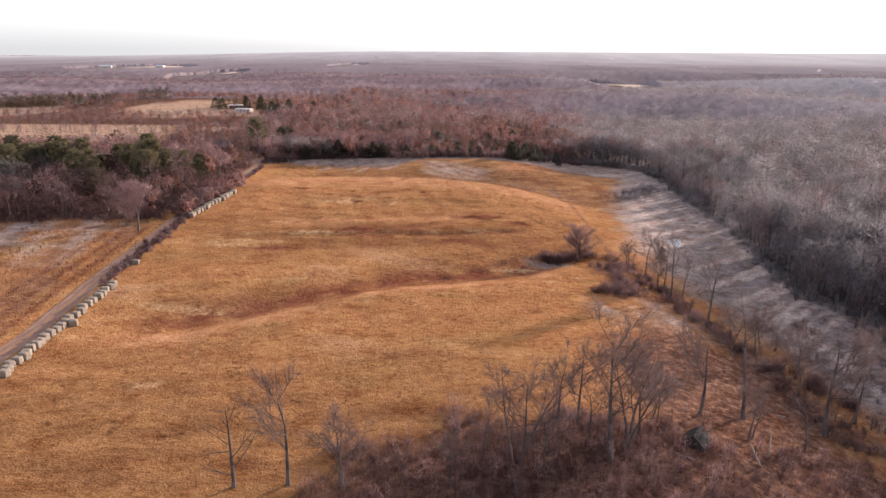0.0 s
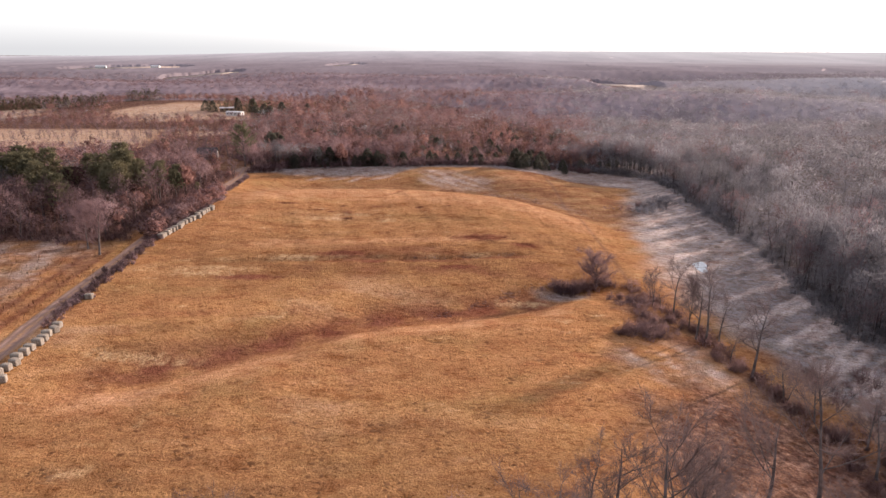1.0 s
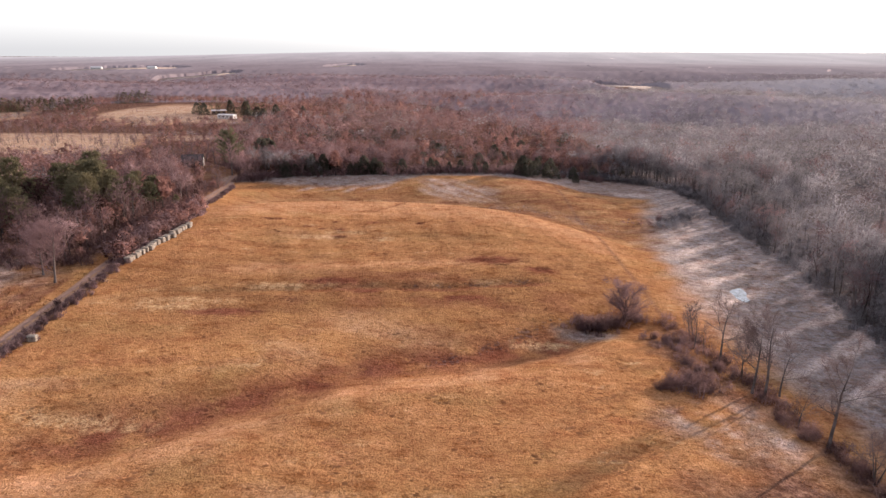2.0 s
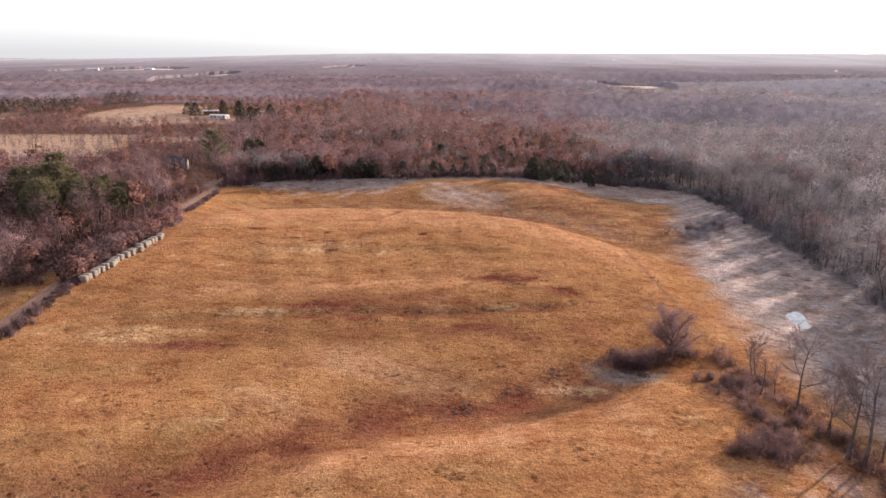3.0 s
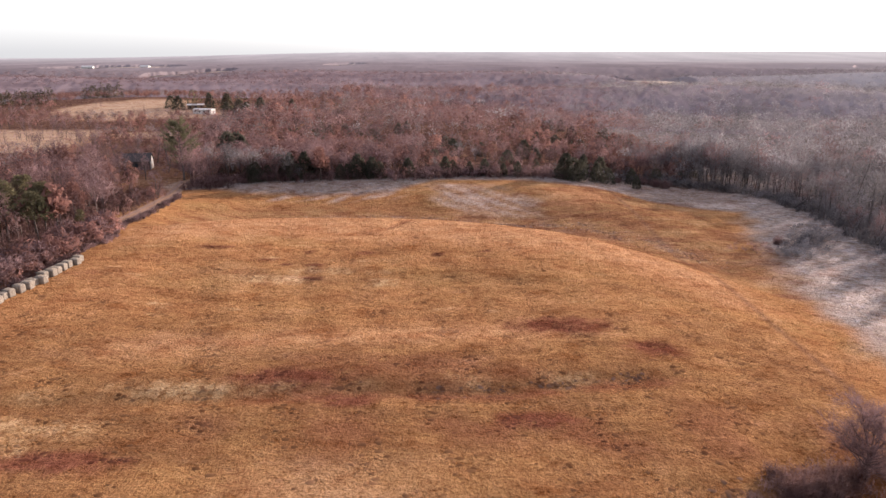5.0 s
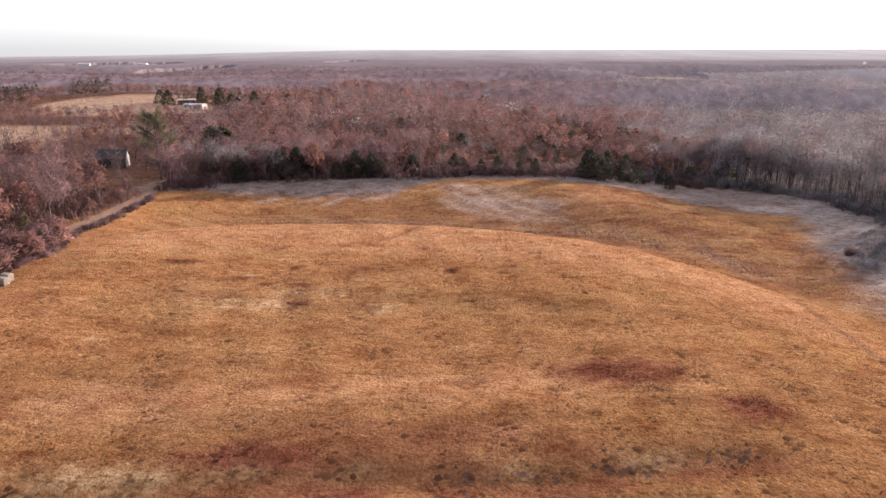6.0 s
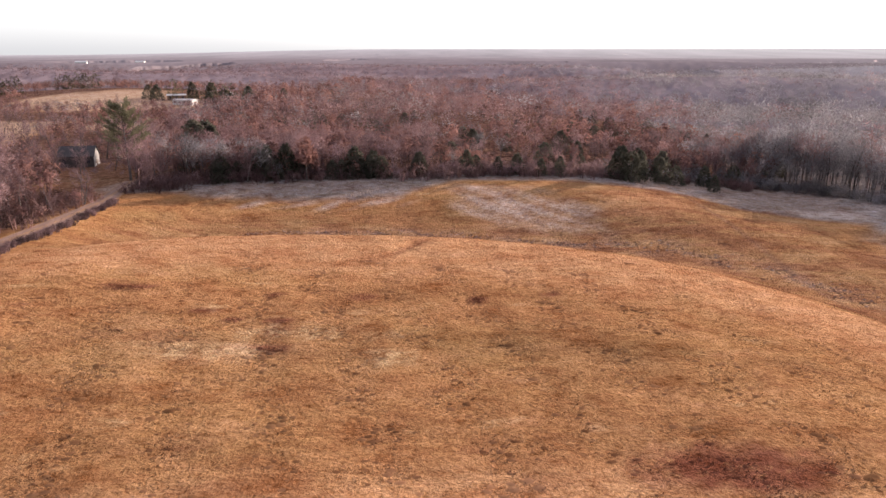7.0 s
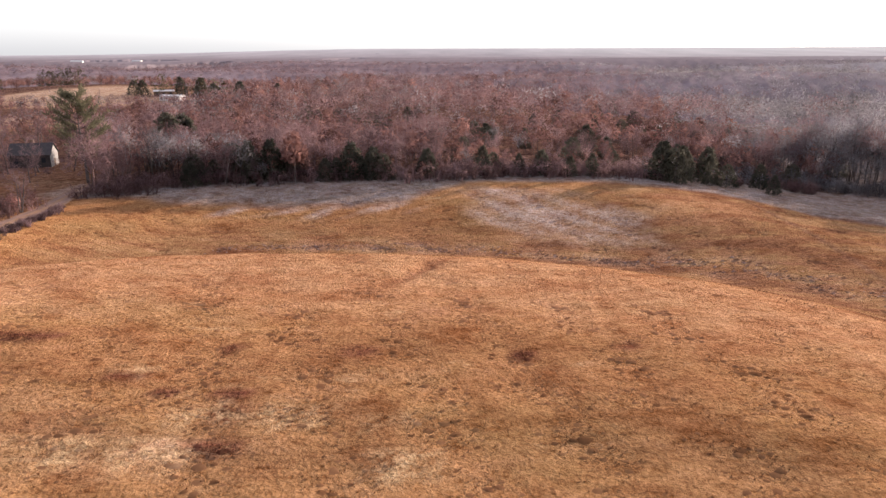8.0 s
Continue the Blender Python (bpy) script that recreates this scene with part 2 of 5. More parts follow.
m_ground, nt, b = material("dry_meadow_ground", 1.0, 0.0)
col = meadow_colour(nt)
fine = noise_at(nt, 3.0, 5, (1.0, 0.85, 1.0), rough=0.65)
col = mix(nt, 1.0, col, ramp(nt, fine, [(0.34, (0.66, 0.58, 0.50)), (0.44, (0.90, 0.87, 0.84)), (0.55, (1.06, 1.06, 1.05)), (0.68, (1.3, 1.3, 1.28))]), "MULTIPLY")
col = mix(nt, 1.0, col, ramp(nt, noise_at(nt, 0.75, 5, (0.8, 1.1, 1), rough=0.7), [(0.32, (0.54, 0.44, 0.37)), (0.42, (0.90, 0.87, 0.84)), (0.56, (1.05, 1.05, 1.04)), (0.72, (1.32, 1.33, 1.34))]), "MULTIPLY")
col = mix(nt, 1.0, col, ramp(nt, noise_at(nt, 0.16, 6, (0.8, 1.2, 1), rough=0.7), [(0.33, (0.62, 0.52, 0.44)), (0.44, (0.86, 0.83, 0.78)), (0.52, (0.95, 0.97, 0.90)), (0.6, (1.0, 1.02, 0.98)), (0.7, (1.2, 1.25, 1.28))]), "MULTIPLY")
nt.links.new(col, b.inputs["Base Color"])
tussock = nt.nodes.new("ShaderNodeMath")
tussock.operation = "MULTIPLY_ADD"
tussock.inputs[1].default_value = 0.9
nt.links.new(noise_at(nt, 1.1, 3, (0.8, 1.1, 1), rough=0.5), tussock.inputs[0])
nt.links.new(fine, tussock.inputs[2])
bump(nt, b, tussock.outputs[0], 1.0, 0.34)

m_grass, nt, b = material("dry_grass_blades", 1.0, 0.0)
col = mix(nt, 1.0, meadow_colour(nt), ramp(nt, island(nt), [(0.0, (0.7, 0.64, 0.6)), (0.5, (1.0, 0.99, 0.98)), (1.0, (1.2, 1.2, 1.18))]), "MULTIPLY")
nt.links.new(col, b.inputs["Base Color"])
tr = nt.nodes.new("ShaderNodeBsdfTranslucent")
ms = nt.nodes.new("ShaderNodeMixShader")
ms.inputs["Fac"].default_value = 0.55
nt.links.new(col, tr.inputs["Color"])
nt.links.new(b.outputs["BSDF"], ms.inputs[1])
nt.links.new(tr.outputs["BSDF"], ms.inputs[2])
nt.links.new(ms.outputs["Shader"], nt.nodes["Material Output"].inputs["Surface"])


def plant_material(name, dark, light, spread=0.08, translucent=0.0, rough=0.9):
    m, nt, b = material(name, 1.0 if rough > 0.85 else rough, 0.0)
    c = mix(nt, reach(nt, noise_at(nt, spread, 3), 0.35, 0.65), dark, light)
    c = mix(nt, layer(nt, "ruddy"), c, (0.25, 0.135, 0.13))
    # haze over the right-hand canopy, mixed in as pale grey
    c = mix(nt, layer(nt, "rime"), c, (0.27, 0.25, 0.255))
    c = mix(nt, 1.0, c, ramp(nt, island(nt), [(0.0, (0.93, 0.93, 0.93)), (0.5, (1.0, 1.0, 1.0)), (1.0, (1.07, 1.06, 1.05))]), "MULTIPLY")
    one = nt.nodes.new("ShaderNodeMath")
    one.operation = "ADD"
    one.inputs[1].default_value = 1.0
    nt.links.new(layer(nt, "tone"), one.inputs[0])
    c = mix(nt, 1.0, c, one.outputs[0], "MULTIPLY")
    nt.links.new(c, b.inputs["Base Color"])
    if translucent:
        tr = nt.nodes.new("ShaderNodeBsdfTranslucent")
        ms = nt.nodes.new("ShaderNodeMixShader")
        ms.inputs["Fac"].default_value = translucent
        nt.links.new(c, tr.inputs["Color"])
        nt.links.new(b.outputs["BSDF"], ms.inputs[1])
        nt.links.new(tr.outputs["BSDF"], ms.inputs[2])
        nt.links.new(ms.outputs["Shader"], nt.nodes["Material Output"].inputs["Surface"])
    return m


m_bark = plant_material("grey_brown_bark", (0.075, 0.06, 0.055), (0.14, 0.11, 0.10), 0.6)
m_limb = plant_material("brown_limbs", (0.105, 0.07, 0.068), (0.165, 0.112, 0.108), 0.1)
m_twig = plant_material("bare_mauve_twigs", (0.185, 0.116, 0.116), (0.275, 0.175, 0.172), 0.05, 0.45)
# pale grey twigs: haze over the right-hand woods, put into the colour
m_haze_grey = plant_material("bare_grey_twigs", (0.205, 0.184, 0.186), (0.28, 0.252, 0.257), 0.05, 0.5)
m_fine = plant_material("grey_brown_twigs", (0.115, 0.08, 0.076), (0.17, 0.12, 0.113), 0.2, 0.35)
m_russet = plant_material("russet_oak_leaves", (0.185, 0.095, 0.082), (0.28, 0.146, 0.12), 0.08, 0.45)
m_shrub = plant_material("reddish_brush", (0.19, 0.108, 0.10), (0.285, 0.172, 0.158), 0.25, 0.45)
m_cedar = plant_material("dark_cedar_sprays", (0.095, 0.092, 0.07), (0.165, 0.148, 0.112), 0.15, 0.35)
m_pine = plant_material("olive_pine_needles", (0.10, 0.09, 0.055), (0.20, 0.165, 0.095), 0.1, 0.25)
m_canopy = plant_material("far_bare_canopy", (0.15, 0.108, 0.114), (0.215, 0.16, 0.166), 0.012)


# ---- mesh helpers ----
def soup(name, verts, tris, mat, layers=None):
    """A mesh from arrays of vertices and triangles."""
    me = bpy.data.meshes.new(name)
    verts, tris = np.asarray(verts, np.float32), np.asarray(tris, np.int32)
    me.vertices.add(len(verts))
    me.vertices.foreach_set("co", verts.ravel())
    me.loops.add(tris.size)
    me.loops.foreach_set("vertex_index", tris.ravel())
    me.polygons.add(len(tris))
    n = tris.shape[1]
    me.polygons.foreach_set("loop_start", np.arange(0, tris.size, n, dtype=np.int32))
    me.polygons.foreach_set("loop_total", np.full(len(tris), n, np.int32))
    me.update(calc_edges=True)
    for key, values in (layers or {}).items():
        me.attributes.new(key, "FLOAT", "POINT").data.foreach_set("value", np.asarray(values, np.float32))
    me.materials.append(mat)
    return me


class Lines:
    """Gathers tapered limbs and fine twigs into arrays."""

    def __init__(self):
        self.v, self.f, self.n = [], [], 0

    def add(self, v, f):
        self.v.append(np.asarray(v, float))
        self.f.append(np.asarray(f, int) + self.n)
        self.n += len(v)

    def tube(self, pts, radii, sides=5):
        pts = np.asarray(pts, float)
        rings = []
        for i, p in enumerate(pts):
            d = pts[min(i + 1, len(pts) - 1)] - pts[max(i - 1, 0)]
            d = d / (np.linalg.norm(d) + 1e-9)
            a = np.cross(d, (0.31, 0.87, 0.12))
            a /= np.linalg.norm(a) + 1e-9
            c = np.cross(d, a)
            w = np.arange(sides) * 2 * math.pi / sides
            rings.append(p + radii[i] * (np.cos(w)[:, None] * a + np.sin(w)[:, None] * c))
        f = []
        for i in range(len(pts) - 1):
            for k in range(sides):
                q, r = i * sides + k, i * sides + (k + 1) % sides
                f += [(q, r, r + sides), (q, r + sides, q + sides)]
        self.add(np.concatenate(rings), f)

    def twigs(self, p0, p1, width, rng):
        """Thin blades from p0 to p1."""
        p0, p1 = np.asarray(p0, float), np.asarray(p1, float)
        d = p1 - p0
        s = np.cross(d, rng.normal(size=d.shape))
        s *= (np.broadcast_to(width, len(d)) / (np.linalg.norm(s, axis=1) + 1e-9))[:, None]
        n = len(d)
        v = np.stack([p0 - s / 2, p0 + s / 2, p1], 1).reshape(-1, 3)
        self.add(v, np.arange(3 * n).reshape(n, 3))

    def arrays(self):
        return np.concatenate(self.v), np.concatenate(self.f)


def limb(rng, p, d, length, bend=0.25, steps=4, lift=0.15):
    """A crooked line of points."""
    pts, d = [np.asarray(p, float)], np.asarray(d, float)
    for _ in range(steps):
        d = d + rng.normal(size=3) * bend / steps ** 0.5 + (0, 0, lift / steps)
        d /= np.linalg.norm(d)
        pts.append(pts[-1] + d * length / steps)
    return np.array(pts)


def along(pts, u):
    s = u * (len(pts) - 1)
    i = min(int(s), len(pts) - 2)
    return pts[i] + (pts[i + 1] - pts[i]) * (s - i), pts[i + 1] - pts[i]


def bare_tree(seed, h, spread, stems=1, limbs=9, twig=0.02, fine=7, low=0.35, dead=False):
    """A leafless tree: arrays of its trunk, limbs and twigs."""
    rng = np.random.default_rng(seed)
    trunk, crown, spray = Lines(), Lines(), Lines()
    r0 = h * 0.015 + 0.04
    t0, t1 = [], []
    for s in range(stems):
        lean = rng.normal(size=3) * (0.05 if stems == 1 else 0.24)
        top = limb(rng, (rng.normal() * 0.2 * (stems > 1), rng.normal() * 0.2 * (stems > 1), -0.4), (lean[0], lean[1], 1), h * (0.92 if s == 0 else rng.uniform(0.7, 0.9)), 0.16, 9)
        rs = r0 * (1 if stems == 1 else 0.7 if stems < 4 else 0.42) * (1 - np.linspace(0, 1, 10)) ** 0.8 + 0.012
        rs[0] *= 1.5
        trunk.tube(top, rs, 7)
        for k in range(limbs):
            u = low + (0.97 - low) * (k + rng.uniform(0, 0.8)) / limbs
            p, d = along(top, u)
            a = rng.uniform(0, 2 * math.pi)
            out = np.array((math.cos(a), math.sin(a), rng.uniform(0.3, 1.1)))
            ln = spread * rng.uniform(0.75, 1.25) * (1.35 - 0.75 * (u - low) / (1 - low))
            one = limb(rng, p, out, ln, 0.20, 5, 0.35)
            rl = max(0.028, r0 * 0.42 * (1 - u * 0.7))
            crown.tube(one, np.linspace(rl, 0.009, 6), 4)
            for j in range(5 if dead else 8):
                w = 0.2 + 0.78 * (j + rng.random()) / 8
                q, e = along(one, w)
                e = e / np.linalg.norm(e) + rng.normal(size=3) * 0.55 + (0, 0, 0.15)
                two = limb(rng, q, e, ln * rng.uniform(0.3, 0.55) * (1.25 - 0.6 * w), 0.22, 3, 0.2)
                crown.tube(two, np.linspace(rl * 0.32, 0.006, 4), 3)
                for _ in range(2 if dead else fine):
                    g, e2 = along(two, rng.uniform(0.1, 1.0))
                    e2 = e2 / np.linalg.norm(e2) + rng.normal(size=3) * 0.5 + (0, 0, 0.15)
                    e2 /= np.linalg.norm(e2)
                    t0.append(g)
                    t1.append(g + e2 * rng.uniform(0.35, 1.0) * h / 10)
    t0, t1 = np.array(t0), np.array(t1)
    spray.twigs(t0, t1, twig, rng)
    if not dead:
        for _ in range(2):
            m = t0 + (t1 - t0) * rng.uniform(0.15, 0.9, (len(t0), 1))
            spray.twigs(m, m + (t1 - t0) * 0.45 + rng.normal(size=t0.shape) * 0.2, twig * 0.8, rng)
    return trunk.arrays(), crown.arrays(), spray.arrays()


def conifer(seed, h, radius, pine=False, n=0):
    """A cedar (dense cone) or pine (open whorls of needle clumps): (trunk arrays, crown arrays)."""
    rng = np.random.default_rng(seed)
    trunk, crown = Lines(), Lines()
    trunk.tube(limb(rng, (0, 0, -0.3), (0, 0, 1), h * 0.95, 0.06, 6), np.linspace(h * 0.018 + 0.04, 0.02, 7), 6)
    n = n or (190 if pine else 430)
    p0, p1, wd = [], [], []
    for _ in range(n):
        if pine:
            u = rng.uniform(0.42, 1.0)
            r = radius * (1.15 - u) ** 0.6 * rng.uniform(0.35, 1.1) * 1.3
        else:
            u = rng.uniform(0.03, 1.0) ** 1.2
            r = radius * (0.15 + (1 - u ** 1.7) ** 0.8) * rng.uniform(0.55, 1.1)
        a = rng.uniform(0, 2 * math.pi)
        c = np.array((math.cos(a) * r, math.sin(a) * r, u * h + rng.normal() * 0.15))
        if pine and rng.random() < 0.35:
            crown.tube([(0, 0, max(0.3, c[2] - r * 0.25)), c], [0.05, 0.02], 3)
        k = 9 if pine else 7
        size = (0.06 if pine else 0.068) * h * rng.uniform(0.6, 1.2)
        d = rng.normal(size=(k, 3)) + (math.cos(a) * 0.6, math.sin(a) * 0.6, 0.5 if pine else 0.9)
        d /= np.linalg.norm(d, axis=1)[:, None]
        p0.append(np.repeat(c[None], k, 0) - d * size * 0.3)
        p1.append(c + d * size)
        wd.append(np.full(k, size * (0.45 if pine else 0.6)))
    crown.twigs(np.concatenate(p0), np.concatenate(p1), np.concatenate(wd), rng)
    return trunk.arrays(), crown.arrays()


def bush(seed, h, radius, n=260, width=0.03):
    """An uneven shrub: several clumps of thin, upright stems with fine twigs."""
    rng = np.random.default_rng(seed)
    ln = Lines()
    clumps = 6
    ca, cr = rng.uniform(0, 2 * math.pi, clumps), radius * rng.uniform(0.1, 0.75, clumps)
    ch = h * rng.uniform(0.55, 1.05, clumps)
    pick = rng.integers(0, clumps, n)
    c = np.stack([np.cos(ca) * cr, np.sin(ca) * cr], 1)[pick]
    a, r = rng.uniform(0, 2 * math.pi, n), radius * 0.55 * rng.uniform(0, 1, n) ** 0.6
    out = np.stack([np.cos(a), np.sin(a)], 1) * r[:, None]
    base = np.column_stack([c + out * 0.4, np.full(n, -0.1)])
    hh = ch[pick] * np.sqrt(np.clip(1 - (r / radius / 0.6) ** 2 * 0.7, 0.08, 1)) * rng.uniform(0.6, 1.1, n)
    tip = np.column_stack([c + out, hh])
    ln.twigs(base, tip, width * 1.3, rng)
    for k in range(5):
        u = rng.uniform(0.25, 1.0, (n, 1))
        m = base + (tip - base) * u
        ln.twigs(m, m + rng.normal(size=m.shape) * (0.16 * h, 0.16 * h, 0.10 * h) + (0, 0, 0.14 * h), width, rng)
    return ln.arrays()


def part(name, data, parent, label=""):
    ob = new(name, data)
    ob.parent = parent
    if label:
        ob["label"] = label
    return ob


def stand(ob, x, y, turn=0.0, size=1.0, tall=1.0, sink=0.05):
    """A copy's pose on the ground."""
    return Matrix.Translation((x, y, float(land(x, y)) - sink)) @ Matrix.Rotation(turn, 4, "Z") @ Matrix.Diagonal((size, size, size * tall, 1))


def plant(kind, arrays, mats, label, category, group):
    """One plant and its parts, as a thing to be copied."""
    root = new(kind, None)
    part("trunk", soup("trunk", *arrays[0], mats[0]), root)
    crown = soup("crown", *arrays[1], mats[1])
    if kind == "red_cedar":
        co = arrays[1][0]
        crown.normals_split_custom_set_from_vertices(unit(co * (1, 1, 0) + (0, 0, 0.7)).astype(np.float32))
    part("crown", crown, root)
    if len(arrays) > 2:
        part("twig_spray", soup("twig_spray", *arrays[2], mats[2]), root)
    return tagged(root, label, category, group)


# ---- the setting: one sheet of ground to the horizon ----
def steps(lo, hi, step, far, grow=1.075):
    v = list(np.arange(lo, hi + step / 2, step))
    for sign in (-1, 1):
        p, s = (lo if sign < 0 else hi), step
        while abs(p) < far:
            s = s * grow
            p = p + sign * s
            v.append(p)
    return np.array(sorted(v))


gx, gy = steps(-150, 130, 1.25, 5200), steps(70, 400, 1.25, 5200)
GX, GY = np.meshgrid(gx, gy)
fx, fy = GX.ravel(), GY.ravel()
fz = land(fx, fy) + 0.10 * wobble(fx, fy, 3.1) * (np.abs(fx) < 400)
deep = wood_depth(fx, fy)
road_x = lambda y: np.interp(y, [-90, 60, 115, 150, 190, 222, 262, 305, 345, 372], [-58, -77, -85.5, -87.5, -88.5, -89.5, -90.5, -92, -93, -98])


def littered(x, y):
    """Leaf litter and bare, dull ground under brush and hedgerow: 0 to 1."""
    brush = 1 - smooth(0.75, 1.1, np.hypot((x - 38) / 54, (y - 77) / 27) + 0.15 * wobble(x, y, 6))
    hedge = 1 - smooth(1.2, 3.5, np.abs(x - np.interp(y, [90, 110, 146, 162, 178, 195], [66, 62, 60, 56, 54, 50])) + 2 * (y > 198) + 2 * (y < 95))
    knot = 0.75 * (1 - smooth(0.5, 1.15, np.hypot((x - 47 + 0.25 * (y - 172)) / 6.5, (y - 172) / 17) + 0.35 * wobble(x, y, 3)))
    dull = 0.95 * (1 - smooth(0.6, 1.2, np.hypot((x - 51) / 22, (y - 112) / 34) + 0.2 * wobble(x, y, 5)))
    # darker litter that stands for the woods' shade below the hedgerow
    below_hedge = 0.25 * smooth(62, 67, x) * (1 - smooth(142, 165, y + 6 * wobble(x, y, 9))) * smooth(80, 92, y)
    fallow = 0.6 * smooth(-93, -97, x) * smooth(236, 228, y) * smooth(-0.8, 0.6, wobble(x, y, 6))
    yard = 0.75 * smooth(-94, -99, x) * smooth(228, 240, y) * (1 - smooth(425, 440, y))
    return np.clip(np.maximum.reduce([smooth(-4, 4, wood_depth(x, y)), 0.25 * clearing(x, y) * (y > 430), 0.95 * brush, 0.7 * hedge, dull, yard, knot, fallow, below_hedge]), 0, 1)


litter = littered(fx, fy)


def patches(fx, fy):
    """Where the grass is rusty, bleached, sedgy, greenish or bright: 0 to 1 each."""
    fold = fy - valley(fx)
    s_ = fy - crest(fx)
    across = smooth(-80, -55, fx) * (1 - smooth(24, 36, fx))
    rust = np.clip(1.0 * bell(fold, 4.0, 7.5) * across * smooth(-1.2, 0.2, wobble(fx, fy, 4)), 0, 1)
    for cx, cy, rx, ry in ((-28, 215, 8, 3), (-20, 210, 5, 2.2), (12, 235, 9, 4), (25, 226, 5, 3), (-33.4, 266, 2.0, 1.5), (-32.8, 263, 2.2, 1.1), (-32.8, 258.4, 2.6, 1.1), (-23.6, 274.5, 2, 1.1), (-8.2, 273.5, 1.5, 1.3),
                           (2.2, 275.4, 1.4, 0.9), (-39.4, 266.2, 1.2, 0.7), (-57, 276, 4, 1.2), (-36, 274.6, 1.3, 1.1), (-44, 268.5, 2, 0.8), (-50, 196, 9, 2.5), (5, 205, 7, 2)):
        rust = np.maximum(rust, 1.0 * (1 - smooth(0.55, 1.3, np.hypot((fx - cx) / rx, (fy - cy) / ry) + 0.3 * wobble(fx, fy, 1.3))))
    ditch = fy - 211.6 - 0.19 * np.maximum(fx, 0) + 0.10 * np.maximum(-20 - fx, 0)
    rust = np.maximum(rust, 0.8 * bell(ditch, -0.6, 1.5) * smooth(-45, -25, fx) * (1 - smooth(22, 30, fx)) * smooth(-0.9, 0.0, wobble(fx, fy, 2.5)))
    rust = np.maximum(rust, 0.55 * (1 - smooth(0.3, 1.1, np.hypot((fx + 14) / 28, (fy - 217) / 8) + 0.35 * wobble(fx, fy, 5))))
    rust = np.maximum(rust, 0.7 * bell(fx + 16.2 + 0.53 * (305 - fy), 0, 0.9) * smooth(290, 297, fy) * (1 - smooth(303, 309, fy)))
    beside = road_x(fy) - fx
    rust = np.maximum(rust, 0.75 * smooth(0.0, 0.7, np.sin(beside * 1.25 + 0.4 * wobble(fx, fy, 12)) + 0.3 * wobble(fx, fy, 3)) * smooth(3, 4.5, beside) * (1 - smooth(14, 24, beside)) * (1 - smooth(205, 225, fy)))
    rust = np.maximum(rust, 0.75 * bell(s_, 5, 4.5) * smooth(-62, -50, fx) * (1 - smooth(40, 52, fx)) * smooth(-0.8, 0.4, wobble(fx, fy, 5, 9)))
    rust = np.maximum(rust, 0.6 * bell(fy - 203 - 3 * wobble(fx, fy, 14), 0, 5.5) * smooth(-50, -36, fx) * (1 - smooth(42, 54, fx)) * smooth(-0.5, 0.5, wobble(fx, fy, 5, 2)))
    rust = np.maximum(rust, 0.55 * (1 - smooth(0.4, 1.15, np.hypot((fx - 8) / 9, (fy - 173) / 5) + 0.3 * wobble(fx, fy, 4))))
    straw = 0.7 * clearing(fx, fy) * (fy > 430)
    for cx, cy, rx, ry in ((-19, 255.8, 3.4, 2.4), (-37.7, 257.3, 4.5, 2.4), (-43.5, 257.4, 3.5, 2), (-43.5, 270, 2.5, 1.1), (-28.6, 263, 4, 2.4), (-20, 262, 3, 1.2), (-63, 198.7, 10, 2.5), (-27.2, 197, 1.5, 0.5), (-42, 212, 9, 2.0),
                           (-120, 196, 12, 8), (-99, 361, 5, 9), (-106, 374, 5, 5), (-52, 110, 3, 1.5), (-33, 262.8, 6, 2), (-18.7, 257.2, 4, 1.5), (-60, 152, 12, 2), (20, 183, 8, 2.2)):
        straw = np.maximum(straw, 0.85 * (1 - smooth(0.2, 1.2, np.hypot((fx - cx) / rx, (fy - cy) / ry) + 0.55 * wobble(fx, fy, 1.2))))
    straw = np.maximum(straw, 0.5 * bell(ditch, 2.2, 1.6) * smooth(-78, -70, fx) * (1 - smooth(20, 28, fx)) * smooth(0.0, 0.6, wobble(fx, fy, 4.5, 3)))
    straw = np.maximum(straw, 0.75 * bell(fy - 205.5 - 0.05 * fx, 0, 2.2) * smooth(-80, -74, fx) * (1 - smooth(-52, -44, fx)) * smooth(-0.6, 0.3, wobble(fx, fy, 3)))
    sedge = smooth(-1.0, 1.5, s_ + 1.2 * wobble(fx, fy, 7)) * (1 - 0.75 * smooth(26, 46, s_ + 4 * wobble(fx, fy, 11)) * (1 - smooth(8, 26, fx))) * (1 - smooth(60 + 30 * smooth(10, 30, fx), 75 + 30 * smooth(10, 30, fx), s_)) * smooth(-90, -75, fx) * (1 - smooth(70, 85, fx)) * 0.9
    green = 0.95 * (1 - smooth(92, 150, fy + 8 * wobble(fx, fy, 15))) * smooth(-95, -85, fx) * (1 - smooth(5, 35, fx))
    green = np.maximum(green, 0.8 * smooth(172, 205, fy + 5 * wobble(fx, fy, 13)) * (1 - smooth(226, 256, fy + 6 * wobble(fx, fy, 13))) * smooth(-85, -60, fx) * (1 - smooth(40, 60, fx)))
    green = np.maximum(green, 0.6 * bell(fy, 258, 17) * smooth(-70, -55, fx) * (1 - smooth(35, 50, fx)) * smooth(-0.8, 0.4, wobble(fx, fy, 9, 5)))
    for cx, cy, rx, ry in ((-58, 155, 13, 3.5), (43, 184, 8, 6), (46, 172, 3, 8), (-78, 352, 8, 5), (-60, 164, 8, 3), (50, 150, 7, 4), (80, 330, 10, 12)):
        green = np.maximum(green, 0.7 * (1 - smooth(0.4, 1.15, np.hypot((fx - cx) / rx, (fy - cy) / ry) + 0.25 * wobble(fx, fy, 4))))
